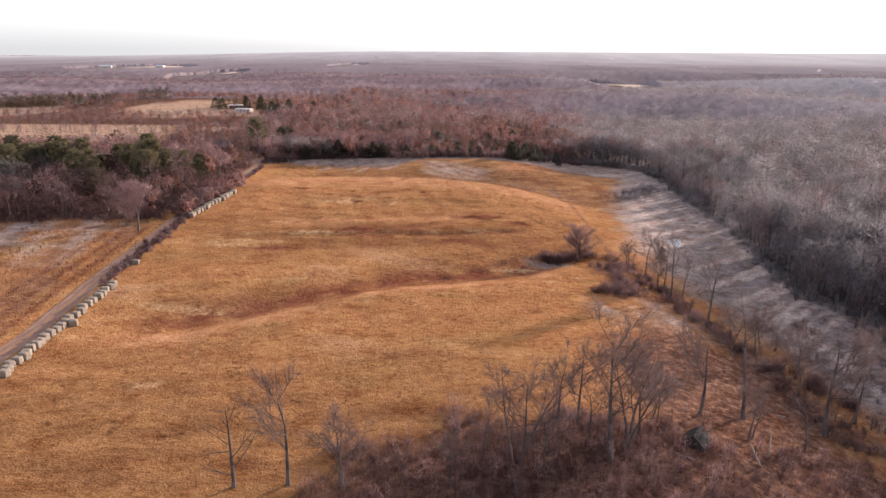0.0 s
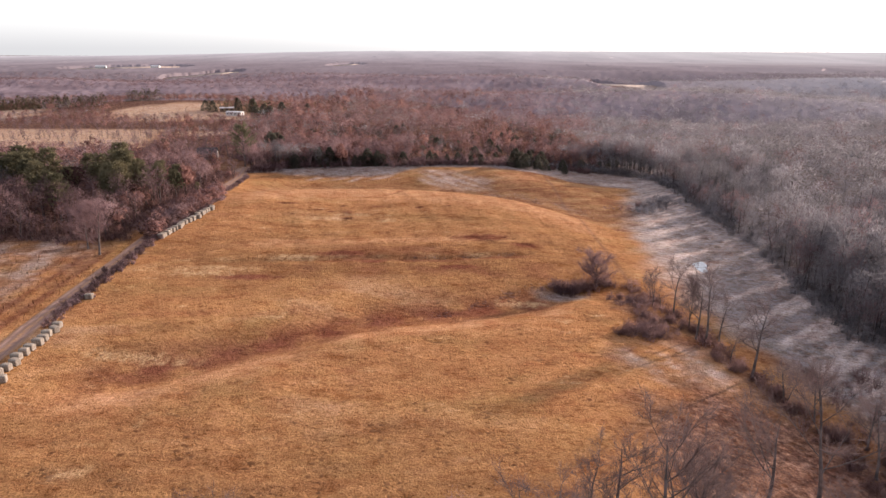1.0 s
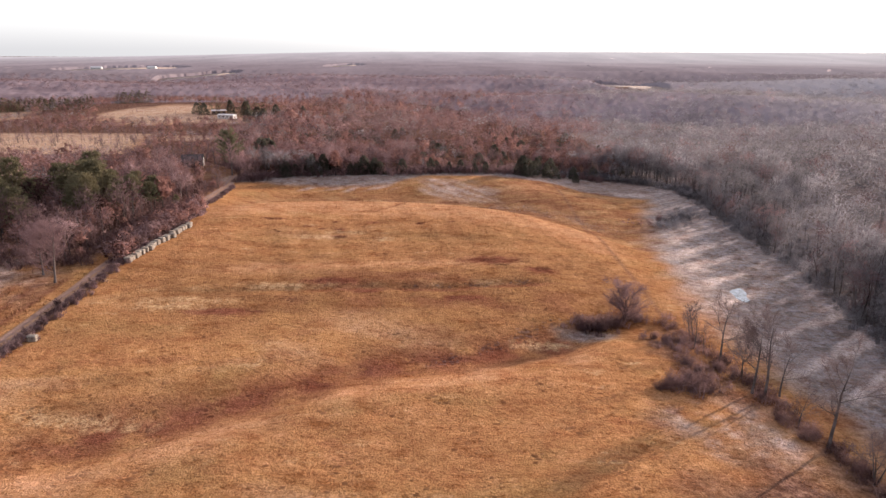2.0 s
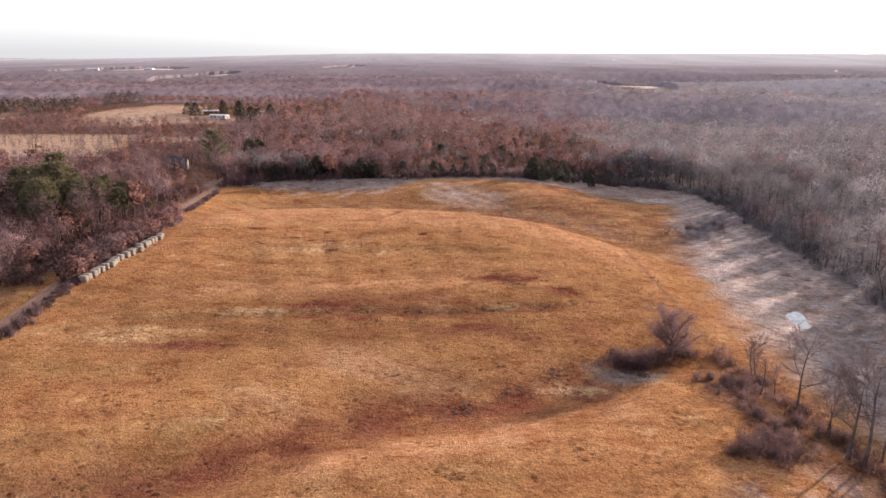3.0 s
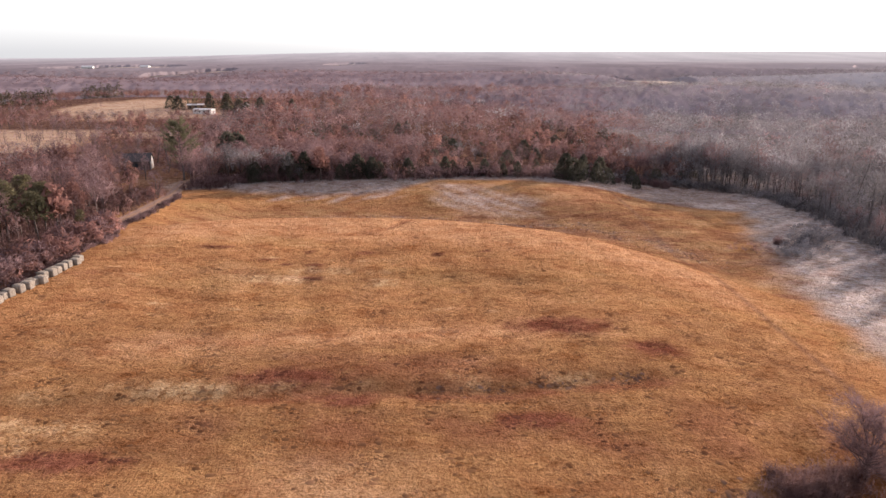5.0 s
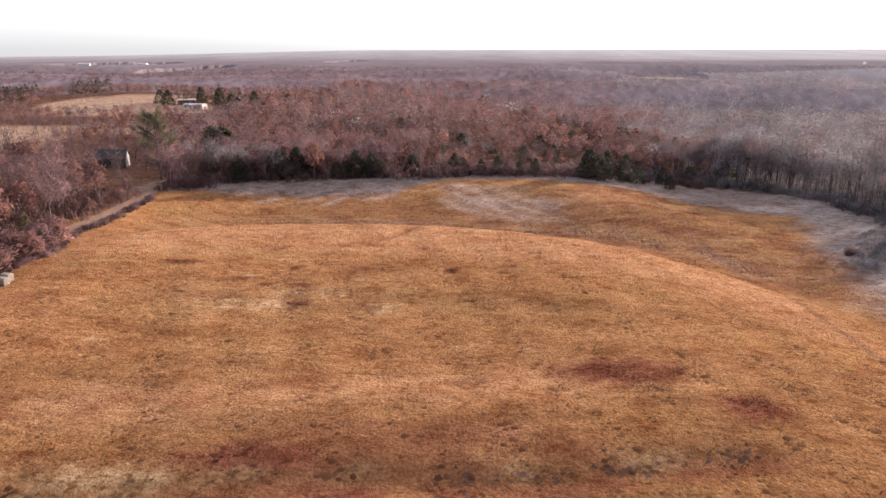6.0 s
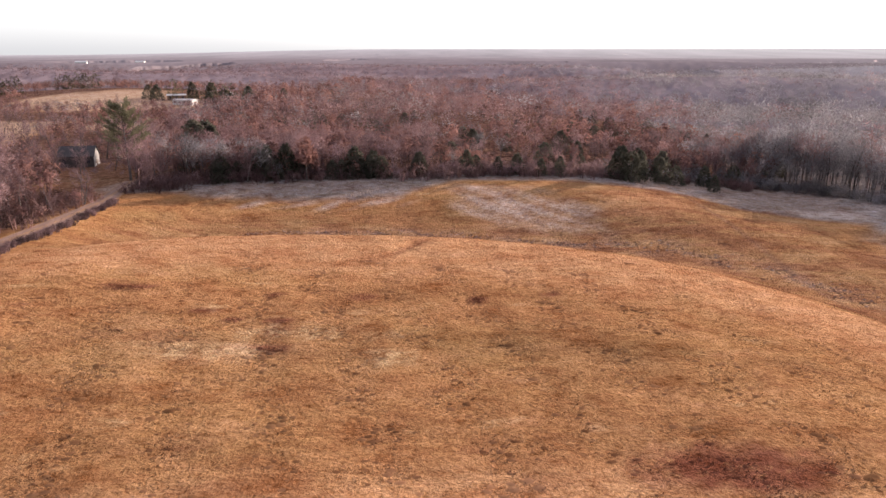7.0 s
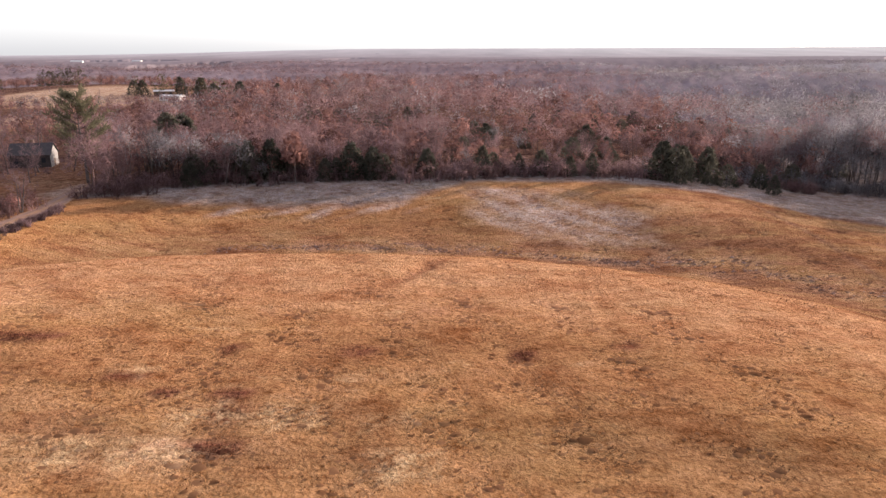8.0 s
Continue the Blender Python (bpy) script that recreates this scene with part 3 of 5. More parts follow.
    orange = 0.75 * smooth(-34, -12, s_ + 2 * wobble(fx, fy, 9)) * (1 - smooth(-2.0, 0.5, s_)) * smooth(-90, -70, fx) * (1 - smooth(45, 60, fx))
    orange = np.maximum(orange, 0.1 * smooth(-75, -50, s_ + 5 * wobble(fx, fy, 14)) * (1 - smooth(-30, -12, s_)) * smooth(-90, -70, fx) * (1 - smooth(45, 60, fx)))
    orange = np.maximum(orange, 0.7 * bell(fold, -9, 6) * across * smooth(-0.9, 0.3, wobble(fx, fy, 8)))
    orange = np.maximum(orange, 0.4 * (1 - smooth(0.5, 1.15, np.hypot((fx - 34) / 13, (fy - 350) / 14) + 0.2 * wobble(fx, fy, 5))))
    orange = np.maximum(orange, 0.6 * bell(fy - 232 - 0.12 * fx, 0, 5) * smooth(-70, -50, fx) * (1 - smooth(10, 30, fx)))
    return {"rust": np.clip(rust, 0, 1), "straw": np.clip(straw, 0, 1), "sedge": np.clip(sedge, 0, 1), "green": np.clip(green, 0, 1), "orange": np.clip(orange, 0, 1)}


nx, ny = len(gx), len(gy)
ii = (np.arange(ny - 1)[:, None] * nx + np.arange(nx - 1)[None]).ravel()
quads = np.stack([ii, ii + 1, ii + nx + 1, ii + nx], 1)
beyond = np.hypot(fx, fy) > 4950
# the right-hand woodland floor takes the grey frost tone too
ground = new("ground", soup("ground", np.stack([fx, fy, fz], 1), quads, m_ground,
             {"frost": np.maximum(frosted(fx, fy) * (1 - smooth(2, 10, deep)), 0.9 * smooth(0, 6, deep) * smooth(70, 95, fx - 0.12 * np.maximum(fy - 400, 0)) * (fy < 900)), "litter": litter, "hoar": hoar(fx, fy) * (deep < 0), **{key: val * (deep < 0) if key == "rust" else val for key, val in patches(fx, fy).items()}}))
tagged(ground, "rolling golden-brown dry meadow, rimed with frost in the shade", "meadow", kind="structure")
for p in ground.data.polygons:
    p.use_smooth = True

# the dirt track beside the bales
m_dirt, nt, b = material("damp_dirt", 0.9, 0.25)
c = ramp(nt, noise_at(nt, 0.5, 6, (2.2, 0.4, 1), rough=0.7), [(0.3, (0.14, 0.076, 0.056)), (0.55, (0.24, 0.138, 0.102)), (0.75, (0.34, 0.23, 0.18))])
c = mix(nt, times(nt, layer(nt, "verge"), reach(nt, noise_at(nt, 1.2, 4), 0.3, 0.6)), c, (0.28, 0.145, 0.065))
nt.links.new(c, b.inputs["Base Color"])
bump(nt, b, noise_at(nt, 2.0, 5), 0.6, 0.15)
ry_ = np.arange(-90, 372, 1.5)
prof = np.array([-2.3, -1.7, -1.3, -0.9, -0.4, 0, 0.4, 0.9, 1.3, 1.7, 2.3])
dip = np.array([-0.06, 0.09, 0.02, 0.02, 0.09, 0.11, 0.09, 0.02, 0.02, 0.09, -0.06])
RX = road_x(ry_)[:, None] + prof[None] + 0.25 * wobble(ry_, ry_ * 0, 6)[:, None]
RY = np.repeat(ry_[:, None], len(prof), 1)
RZ = land(RX, RY) + dip[None] + 0.12
k = len(prof)
ii = (np.arange(len(ry_) - 1)[:, None] * k + np.arange(k - 1)[None]).ravel()
road = new("dirt_road", soup("dirt_road", np.stack([RX.ravel(), RY.ravel(), RZ.ravel()], 1), np.stack([ii, ii + 1, ii + k + 1, ii + k], 1), m_dirt,
           {"verge": np.tile(np.clip(np.abs(np.abs(prof) - 1.1) * 1.2 - 0.3, 0, 1), len(ry_))}))
tagged(road, "rutted brown dirt track between field and woods", "road", kind="structure")

# the small pond, skinned with ice
m_ice, nt, b = material("thin_grey_ice", 0.3, 0.22)
nt.links.new(ramp(nt, noise_at(nt, 0.6, 5), [(0.35, (0.10, 0.11, 0.125)), (0.7, (0.26, 0.28, 0.31))]), b.inputs["Base Color"])
bump(nt, b, noise_at(nt, 1.5, 4), 0.1, 0.05)
bm = bmesh.new()
ring = []
for k in range(40):
    a = 2 * math.pi * k / 40
    r = 1 + 0.16 * math.sin(3 * a + 1) + 0.1 * math.sin(5 * a)
    ring.append(bm.verts.new((76.3 + 2.0 * r * math.cos(a) + 1.0 * math.sin(a) + 1.6 * math.sin(a) ** 2, 221.5 + 5.0 * r * math.sin(a), 0)))
bm.faces.new(ring)
pond_z = float(land(77, 221.5)) + 0.12
for v in bm.verts:
    v.co.z = pond_z
ext = bmesh.ops.extrude_face_region(bm, geom=bm.faces[:])
bmesh.ops.translate(bm, verts=[v for v in ext["geom"] if isinstance(v, bmesh.types.BMVert)], vec=(0, 0, -1.2))
me = bpy.data.meshes.new("pond")
bm.to_mesh(me)
me.materials.append(m_ice)
tagged(new("pond", me), "small iced-over pond in the frosted grass", "pond", kind="structure")


# ---- woods ----
def unit(v):
    return v / (np.linalg.norm(v, axis=-1, keepdims=True) + 1e-9)


def small_tree(seed, leafy=False, n=70, width=0.09, fine=2, top=False):
    """A unit-high tree for the woods behind the edge: a crown of several lobes of fine twigs or leaves, with rounded shading."""
    rng = np.random.default_rng(seed)
    ln, nr = Lines(), []
    if not top:
        ln.tube([(0, 0, -0.03), (rng.normal() * 0.02, rng.normal() * 0.02, 0.45), (rng.normal() * 0.04, rng.normal() * 0.04, 0.85)], [0.010, 0.007, 0.002], 3)
        nr.append(unit(ln.v[0] * (1, 1, 0) + 1e-4))
    lobes = 5 + seed % 3
    a = np.arange(lobes) * 2.4 + rng.uniform(0, 0.8, lobes)
    out = rng.uniform(0.07, 0.20, lobes)
    c = np.stack([np.cos(a) * out, np.sin(a) * out, rng.uniform(0.46, 0.76, lobes)], 1)
    c[0] = (0.02, 0.01, 0.80)
    size = rng.uniform(0.13, 0.20, lobes)
    m = n + n // 3 if leafy else n * fine + n // 3
    pick = rng.integers(0, lobes, m)
    d = rng.normal(size=(m, 3)) + (0, 0, 0.25)
    d = unit(d)
    p = c[pick] + d * (size[pick] * rng.uniform(0.25, 1.0, m) ** 0.6)[:, None]
    n_out = unit(d * 0.65 + (p - (0, 0, 0.5)) * 1.6 + (0, 0, 0.22))
    if leafy:
        g = rng.normal(size=(m, 3)) * 0.034
        ln.twigs(p - g, p + g, width * 0.75, rng)
    else:
        g = unit(d * 0.8 + rng.normal(size=(m, 3)) * 0.45 + (0, 0, 0.4)) * rng.uniform(0.035, 0.075, (m, 1))
        ln.twigs(p - g * 0.35, p + g, width / 8, rng)
    nr.append(np.repeat(n_out, 3, 0))
    if not top:
        ln.twigs(np.repeat([[0.0, 0.0, 0.3]], lobes, 0), c, 0.012, rng)
        nr.append(np.repeat(unit(c - (0, 0, 0.3)), 3, 0))
    v, f = ln.arrays()
    nr = np.concatenate(nr)
    geo = np.cross(v[f[:, 1]] - v[f[:, 0]], v[f[:, 2]] - v[f[:, 0]])
    back = (geo * nr[f[:, 0]]).sum(1) < 0
    f[back] = f[back][:, [0, 2, 1]]
    return v, f, 0 if top else 12, nr


def scatter(name, spots, heights, shapes, mat, label, category, rng, wide=(0.85, 1.25), ruddy=0.0):
    """Many plants joined into one mesh; the first faces of a shape may be its trunk."""
    vs, fs, ms, tn, rd, ns, base = [], [], [], [], [], [], 0
    tones = np.clip(rng.normal(size=len(spots)) * 0.26 + 0.22 * wobble(spots[:, 0], spots[:, 1], 26, 1), -0.5, 0.7)
    # left woods darkened: the shade on their front, put into the tone
    tones = tones - 0.22 * ((spots[:, 0] < -88) & (spots[:, 1] < 330))
    red = np.clip(0.75 * (wobble(spots[:, 0], spots[:, 1], 45, 7) + rng.normal(size=len(spots)) * 0.35), 0, 0.8) * ruddy
    pick = rng.integers(0, len(shapes), len(spots))
    for k, (v, f, *stem) in enumerate(shapes):
        sel = np.where(pick == k)[0]
        if not len(sel):
            continue
        a = rng.uniform(0, 2 * math.pi, len(sel))
        h = heights[sel]
        w = h * rng.uniform(*wide, len(sel))
        ca, sa = np.cos(a)[:, None], np.sin(a)[:, None]
        x = (v[None, :, 0] * ca - v[None, :, 1] * sa) * w[:, None] + spots[sel, 0:1]
        y = (v[None, :, 0] * sa + v[None, :, 1] * ca) * w[:, None] + spots[sel, 1:2]
        z = v[None, :, 2] * h[:, None] + land(spots[sel, 0], spots[sel, 1])[:, None]
        vs.append(np.stack([x, y, z], 2).reshape(-1, 3))
        fs.append((f[None] + (np.arange(len(sel)) * len(v))[:, None, None] + base).reshape(-1, 3))
        ms.append(np.tile(np.arange(len(f)) < (stem[0] if stem else 0), len(sel)))
        tn.append(np.repeat(tones[sel], len(v)))
        rd.append(np.repeat(red[sel], len(v)))
        nv = stem[1] if len(stem) > 1 else unit(v * (1, 1, 0.6) + (0, 0, 0.3))
        ns.append(np.stack([nv[None, :, 0] * ca - nv[None, :, 1] * sa, nv[None, :, 0] * sa + nv[None, :, 1] * ca, nv[None, :, 2] + 0 * ca], 2).reshape(-1, 3))
        base += len(sel) * len(v)
    me = soup(name, np.concatenate(vs), np.concatenate(fs), mat, {"tone": np.concatenate(tn), "ruddy": np.concatenate(rd)})
    me.materials.append(m_bark)
    me.polygons.foreach_set("material_index", np.concatenate(ms).astype(np.int32))
    me.normals_split_custom_set_from_vertices(np.concatenate(ns).astype(np.float32))
    return tagged(new(name, me), label, category, kind="stuff")


def jittered(rng, x0, x1, y0, y1, step):
    X, Y = np.meshgrid(np.arange(x0, x1, step), np.arange(y0, y1, step))
    p = np.stack([X.ravel(), Y.ravel()], 1)
    return p + rng.uniform(-0.5, 0.5, p.shape) * step * 0.95


rng = np.random.default_rng(11)
spots = np.concatenate([jittered(rng, -330, 400, 60, 440, 5.3), jittered(rng, -480, 480, 440, 620, 6.0), jittered(rng, -800, 800, 620, 1000, 8.0), jittered(rng, -92, 112, 372, 425, 4.4), jittered(rng, 92, 150, 95, 232, 5.5)])
deep = wood_depth(spots[:, 0], spots[:, 1])
spots = spots[(deep > 1.0) & (np.abs(spots[:, 0]) < 0.72 * spots[:, 1] + 60)]
open_scrub = (spots[:, 0] > -14) & (spots[:, 0] < 48) & (spots[:, 1] < 425) & (wobble(spots[:, 0], spots[:, 1], 9, 6) + 0.5 * rng.normal(size=len(spots)) > 0.1)
spots = spots[~open_scrub]
# thinner woods beside the frosted meadow let the low sun through in streaks
thin = (spots[:, 0] > 85) & (spots[:, 1] < 325) & (spots[:, 1] > 232) & (wobble(spots[:, 0] * 0.64 - spots[:, 1] * 0.77, spots[:, 0] * 0, 5) + 0.25 * rng.normal(size=len(spots)) > 0.0)
spots = spots[~thin]
deep = wood_depth(spots[:, 0], spots[:, 1])
sx, sy = spots[:, 0], spots[:, 1]
scrub = smooth(372, 378, sy) * (1 - smooth(430, 500, sy)) * smooth(-98, -92, sx) * (1 - smooth(60, 110, sx))
tall = 12.3 + 2.0 * wobble(sx, sy, 40, 3) + 1.6 * wobble(sx, sy, 11, 4) + rng.normal(size=len(sx)) * 2.5
tall = tall * (1 - scrub) + (10.3 + 1.2 * wobble(sx, sy, 16) + rng.normal(size=len(sx)) * 1.7) * scrub
tall = np.where((sx > 90) & (sy < 420), tall * 1.3, tall) * (0.75 + 0.25 * smooth(0, 9, deep)) * (1 - scrub * 0.5 * (1 - smooth(2, 13, deep)))
low = smooth(-20, -8, sx) * (1 - smooth(46, 54, sx)) * (1 - smooth(408, 440, sy)) * (sy > 370)
tall = tall * (1 - 0.45 * low)
tall = np.where((sx < -135) & (sy > 400), np.minimum(tall, 8.5), tall)
tall = np.where((sx < -115) & (sy > 385) & (sy < 448), np.minimum(tall, 5.5), tall)
tall = tall * (1 - 0.22 * smooth(228, 240, sy) * (1 - smooth(330, 345, sy)) * smooth(92, 96, sx) * (1 - smooth(130, 140, sx)))
tall = np.clip(tall, 2.5, 20)
bare_shapes = [small_tree(s, n=95, width=0.06, fine=4) for s in range(8)]
thin_shapes = [small_tree(s, n=54, width=0.125, fine=1, top=True) for s in range(8)]
leaf_shapes = [small_tree(20 + s, True, 80, 0.06) for s in range(5)]
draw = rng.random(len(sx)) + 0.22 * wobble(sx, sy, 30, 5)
# the right-hand woods take the grey that stands for haze
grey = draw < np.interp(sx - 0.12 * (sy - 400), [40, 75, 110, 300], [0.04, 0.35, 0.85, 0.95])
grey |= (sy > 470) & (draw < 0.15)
russet = ~grey & (draw > np.where(scrub > 0.4, 0.62, np.where(sx < -90, np.where(sy < 235, 0.9, 0.62), np.where(sx > 90, 1.2, 0.90))))
mauve = ~grey & ~russet
close = (sy < 440) & (deep < 45) | (sx > 90) & (sy < 310) & (deep < 105)
for chosen, mat, words in ((grey, m_haze_grey, "leafless hardwood forest, greyed for haze"), (mauve, m_twig, "leafless mauve-brown young woods")):
    name = "grey_woods" if mat == m_haze_grey else "mauve_woods"
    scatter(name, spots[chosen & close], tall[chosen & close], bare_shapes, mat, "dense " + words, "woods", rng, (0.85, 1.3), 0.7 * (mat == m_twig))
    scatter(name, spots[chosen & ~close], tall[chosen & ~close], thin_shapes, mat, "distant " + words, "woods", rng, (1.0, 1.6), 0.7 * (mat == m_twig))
scatter("russet_woods", spots[russet], tall[russet] * 0.85, leaf_shapes, m_russet, "oaks and saplings holding russet dead leaves", "woods", rng)
near_wood = jittered(np.random.default_rng(19), 96, 190, 20, 104, 6.0)
near_wood = near_wood[(wood_depth(near_wood[:, 0], near_wood[:, 1]) > 1) & (near_wood[:, 0] > 0.72 * near_wood[:, 1] + 58)]
scatter("grey_woods", near_wood, np.random.default_rng(20).uniform(11, 17, len(near_wood)), thin_shapes, m_haze_grey, "dense leafless hardwood forest, greyed for haze", "woods", np.random.default_rng(21), (1.0, 1.6))
belt_y = rng.uniform(231, 291, 150)
belt_x = np.interp(belt_y, [231, 262, 285, 291], [-88.5, -84.0, -83.6, -86.5]) - rng.uniform(0.3, 6.5, 150) * np.interp(belt_y, [231, 240, 280, 291], [0.4, 1, 1, 0.6])
belt_h = rng.uniform(3.5, 7.5, 150)
belt_p = np.stack([belt_x, belt_y], 1)
def skirted(seed, leafy):
    v, f, stem, nr = small_tree(seed, leafy, 110, 0.06 if leafy else 0.14, 2, True)
    v = v * (1.4, 1.4, 1.25)
    v[:, 2] = np.maximum(v[:, 2] - 0.42 + 0.08 * np.sin(9 * v[:, 0]), -0.02)
    return v, f, 0, nr


leafy_skirts, bare_skirts = [skirted(140 + s, True) for s in range(4)], [skirted(150 + s, False) for s in range(4)]
scatter("russet_woods", belt_p[:75], belt_h[:75], leafy_skirts, m_russet, "young oaks with russet dead leaves beside the track", "woods", rng, (1.0, 1.4))
scatter("mauve_woods", belt_p[75:], belt_h[75:], bare_skirts, m_twig, "leafless young trees beside the track", "woods", rng, (1.0, 1.4))
yard = np.array([(-121.0, 389), (-128, 390), (-115, 393), (-110, 385), (-104, 381), (-118, 383), (-125, 384), (-108, 392), (-131, 396), (-113, 379), (-102, 386), (-122, 378)]) + rng.normal(size=(12, 2))
scatter("edge_scrub", yard, rng.uniform(1.6, 4.2, 12), bare_skirts, m_twig, "soft mauve-brown bushes round the old house", "scrub", rng, (1.0, 1.5), 0.7)
# undergrowth along the edges and in the scrub
under = jittered(rng, -160, 160, 60, 470, 2.6)
dd = wood_depth(under[:, 0], under[:, 1])
under = under[(dd > -1.5) & (dd < 16) & (rng.random(len(under)) < 0.75)]
brush_shapes = [bush(40 + s, 1.0, 0.75, 16, 0.04) for s in range(5)]
# brush on the right takes the same haze-lightened grey
paled = under[:, 0] > 70
scatter("woodland_brush", under[~paled], rng.uniform(1.5, 4.2, int((~paled).sum())), brush_shapes, m_shrub, "tangled reddish-brown undergrowth at the wood's edge", "brush", rng)
scatter("woodland_brush", under[paled], rng.uniform(1.0, 3.4, int(paled.sum())), brush_shapes, m_haze_grey, "undergrowth at the wood's edge, greyed for haze", "brush", rng)
front = jittered(rng, -92, 112, 350, 400, 2.3)
fd = wood_depth(front[:, 0], front[:, 1])
front = front[(fd > -0.8) & (fd < 9) & (rng.random(len(front)) < 0.6)]
grey_side = front[:, 0] > 45 + 12 * rng.normal(size=len(front))
scatter("edge_scrub", front[~grey_side], rng.uniform(2.2, 5.5, int((~grey_side).sum())), bare_skirts, m_twig, "soft mauve-brown scrub at the far wood's edge", "scrub", rng, (0.9, 1.4), 0.7)
scatter("edge_scrub", front[grey_side], rng.uniform(2.2, 6.0, int(grey_side.sum())), bare_skirts, m_haze_grey, "soft scrub at the far wood's edge, greyed for haze", "scrub", rng, (0.9, 1.4))
low_front = jittered(rng, 46, 112, 352, 392, 2.6)
lfd = wood_depth(low_front[:, 0], low_front[:, 1])
low_front = low_front[(lfd > -2.5) & (lfd < 5) & (rng.random(len(low_front)) < 0.75)]
scatter("edge_scrub", low_front, rng.uniform(1.6, 4.6, len(low_front)), bare_skirts, m_haze_grey, "rounded pale grey bushes before the far woods", "scrub", rng, (1.1, 1.6))
foot = jittered(rng, 88, 122, 150, 372, 2.8)
fdp = wood_depth(foot[:, 0], foot[:, 1])
foot = foot[(fdp > -0.5) & (fdp < 8) & (rng.random(len(foot)) < 0.6)]
scatter("edge_scrub", foot, rng.uniform(2.4, 6.0, len(foot)), bare_skirts, m_haze_grey, "soft grey scrub under the trees beside the frosted meadow", "scrub", rng, (0.8, 1.2))
road_bush = np.stack([rng.uniform(-109, -97, 16), rng.uniform(326, 352, 16)], 1)
scatter("edge_scrub", road_bush, rng.uniform(1.8, 4.5, 16), leafy_skirts, m_russet, "young oaks with russet dead leaves at the track's end", "scrub", rng, (1.0, 1.4))
u_ = rng.random(62)
knoll = np.stack([78 + 17 * u_, 292 + 22 * u_], 1) + rng.normal(size=(62, 2)) * (3.2, 4.0)
scatter("edge_scrub", knoll, rng.uniform(1.4, 3.0, 62) + 2.2 * u_, bare_skirts, m_haze_grey, "grey bushes in the frosted meadow", "scrub", rng, (0.9, 1.4))
redder = rng.normal(size=(22, 2)) * (3.5, 3.0) + (75, 299)
scatter("edge_scrub", redder, rng.uniform(0.7, 1.9, 22), bare_skirts, m_shrub, "low reddish brush in the frosted meadow", "scrub", rng, (1.1, 1.8))
below_hedge = jittered(rng, 64, 100, 92, 152, 2.6)
below_hedge = below_hedge[(rng.random(len(below_hedge)) < 0.5) & (below_hedge[:, 0] > 66 + 0.1 * (below_hedge[:, 1] - 92))]
scatter("woodland_brush", below_hedge, rng.uniform(0.8, 2.8, len(below_hedge)), brush_shapes, m_shrub, "dark brush below the hedgerow", "brush", rng)

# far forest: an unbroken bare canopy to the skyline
ang = np.radians(np.arange(-42, 42.01, 0.15))
rad = 600 * np.exp(np.arange(0, math.log(4900 / 600), 0.0115))
A, R = np.meshgrid(ang, rad)
R = R * (1 + 0.004 * np.random.default_rng(3).normal(size=R.shape))
cx, cy = (R * np.sin(A)).ravel(), (R * np.cos(A)).ravel()
rr = R.ravel()
cell = 8.0 * (rr / 780) ** 0.5
crowns = np.array([1 - min(noise.voronoi((a, b_, 0.0))[0][0], 1.0) for a, b_ in zip(cx / cell, cy / cell)])
m_hayfield, nt, b = material("pale_stubble", 0.95, 0.1)
nt.links.new(ramp(nt, noise_at(nt, 0.02, 5), [(0.35, (0.27, 0.19, 0.145)), (0.65, (0.38, 0.30, 0.245))]), b.inputs["Base Color"])
OPEN_LAND = ((-505, 1560, 55, 230), (-900, 2100, 160, 280), (-330, 2500, 60, 280), (-1250, 1750, 90, 220), (285, 1190, 52, 200))
gap = np.zeros(len(cx))
for ex, ey, ea, eb in OPEN_LAND:
    w = np.arange(36) * 2 * math.pi / 36
    px, py = ex + ea * np.cos(w) * (1 + 0.1 * np.sin(3 * w)), ey + eb * np.sin(w)
    top = np.stack([px, py, land(px, py) + 1.5], 1)
    vv = np.concatenate([top, top - (0, 0, 4), [[ex, ey, float(land(ex, ey)) + 1.5]]])
    ff = [(q, (q + 1) % 36, 72) for q in range(36)] + [(q, q + 36, (q + 1) % 36) for q in range(36)] + [((q + 1) % 36, q + 36, (q + 1) % 36 + 36) for q in range(36)]
    tagged(new("hay_field", soup("hay_field", vv, ff, m_hayfield)), "pale stubble field in the far woods", "field", kind="structure")
    gap = np.maximum(gap, 1 - smooth(0.8, 1.1, np.hypot((cx - ex) / ea, (cy - ey) / eb)))
cz = land(cx, cy) + np.where(gap + clearing(cx, cy) > 0.5, -4.0, -3 + 9.5 * smooth(0, 150, rr - 610 - 260 * (1 - smooth(-60, 80, cx))) + 2.6 * crowns + 0.6 * wobble(cx, cy, 110))
k = len(ang)
near_rows = int((rad < 1350).sum())


def sheet(name, rows, mat):
    ii = (rows[:-1, None] * k + np.arange(k - 1)[None]).ravel()
    # the canopy lightens to the right: haze painted by position
    me = soup(name, np.stack([cx, cy, cz], 1), np.stack([ii, ii + 1, ii + k + 1, ii + k], 1), mat, {"rime": smooth(0, 700, cx)})
    me.polygons.foreach_set("use_smooth", np.ones(len(me.polygons), bool))
    return new(name, me)


tagged(sheet("far_forest", np.arange(near_rows), m_canopy), "endless leafless mauve-brown forest towards the skyline", "forest", kind="stuff")
# distance haze painted as emission, growing with distance and brighter towards the sun
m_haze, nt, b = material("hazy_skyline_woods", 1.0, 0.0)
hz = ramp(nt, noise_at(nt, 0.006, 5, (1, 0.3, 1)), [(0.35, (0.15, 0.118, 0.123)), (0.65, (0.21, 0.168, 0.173))])
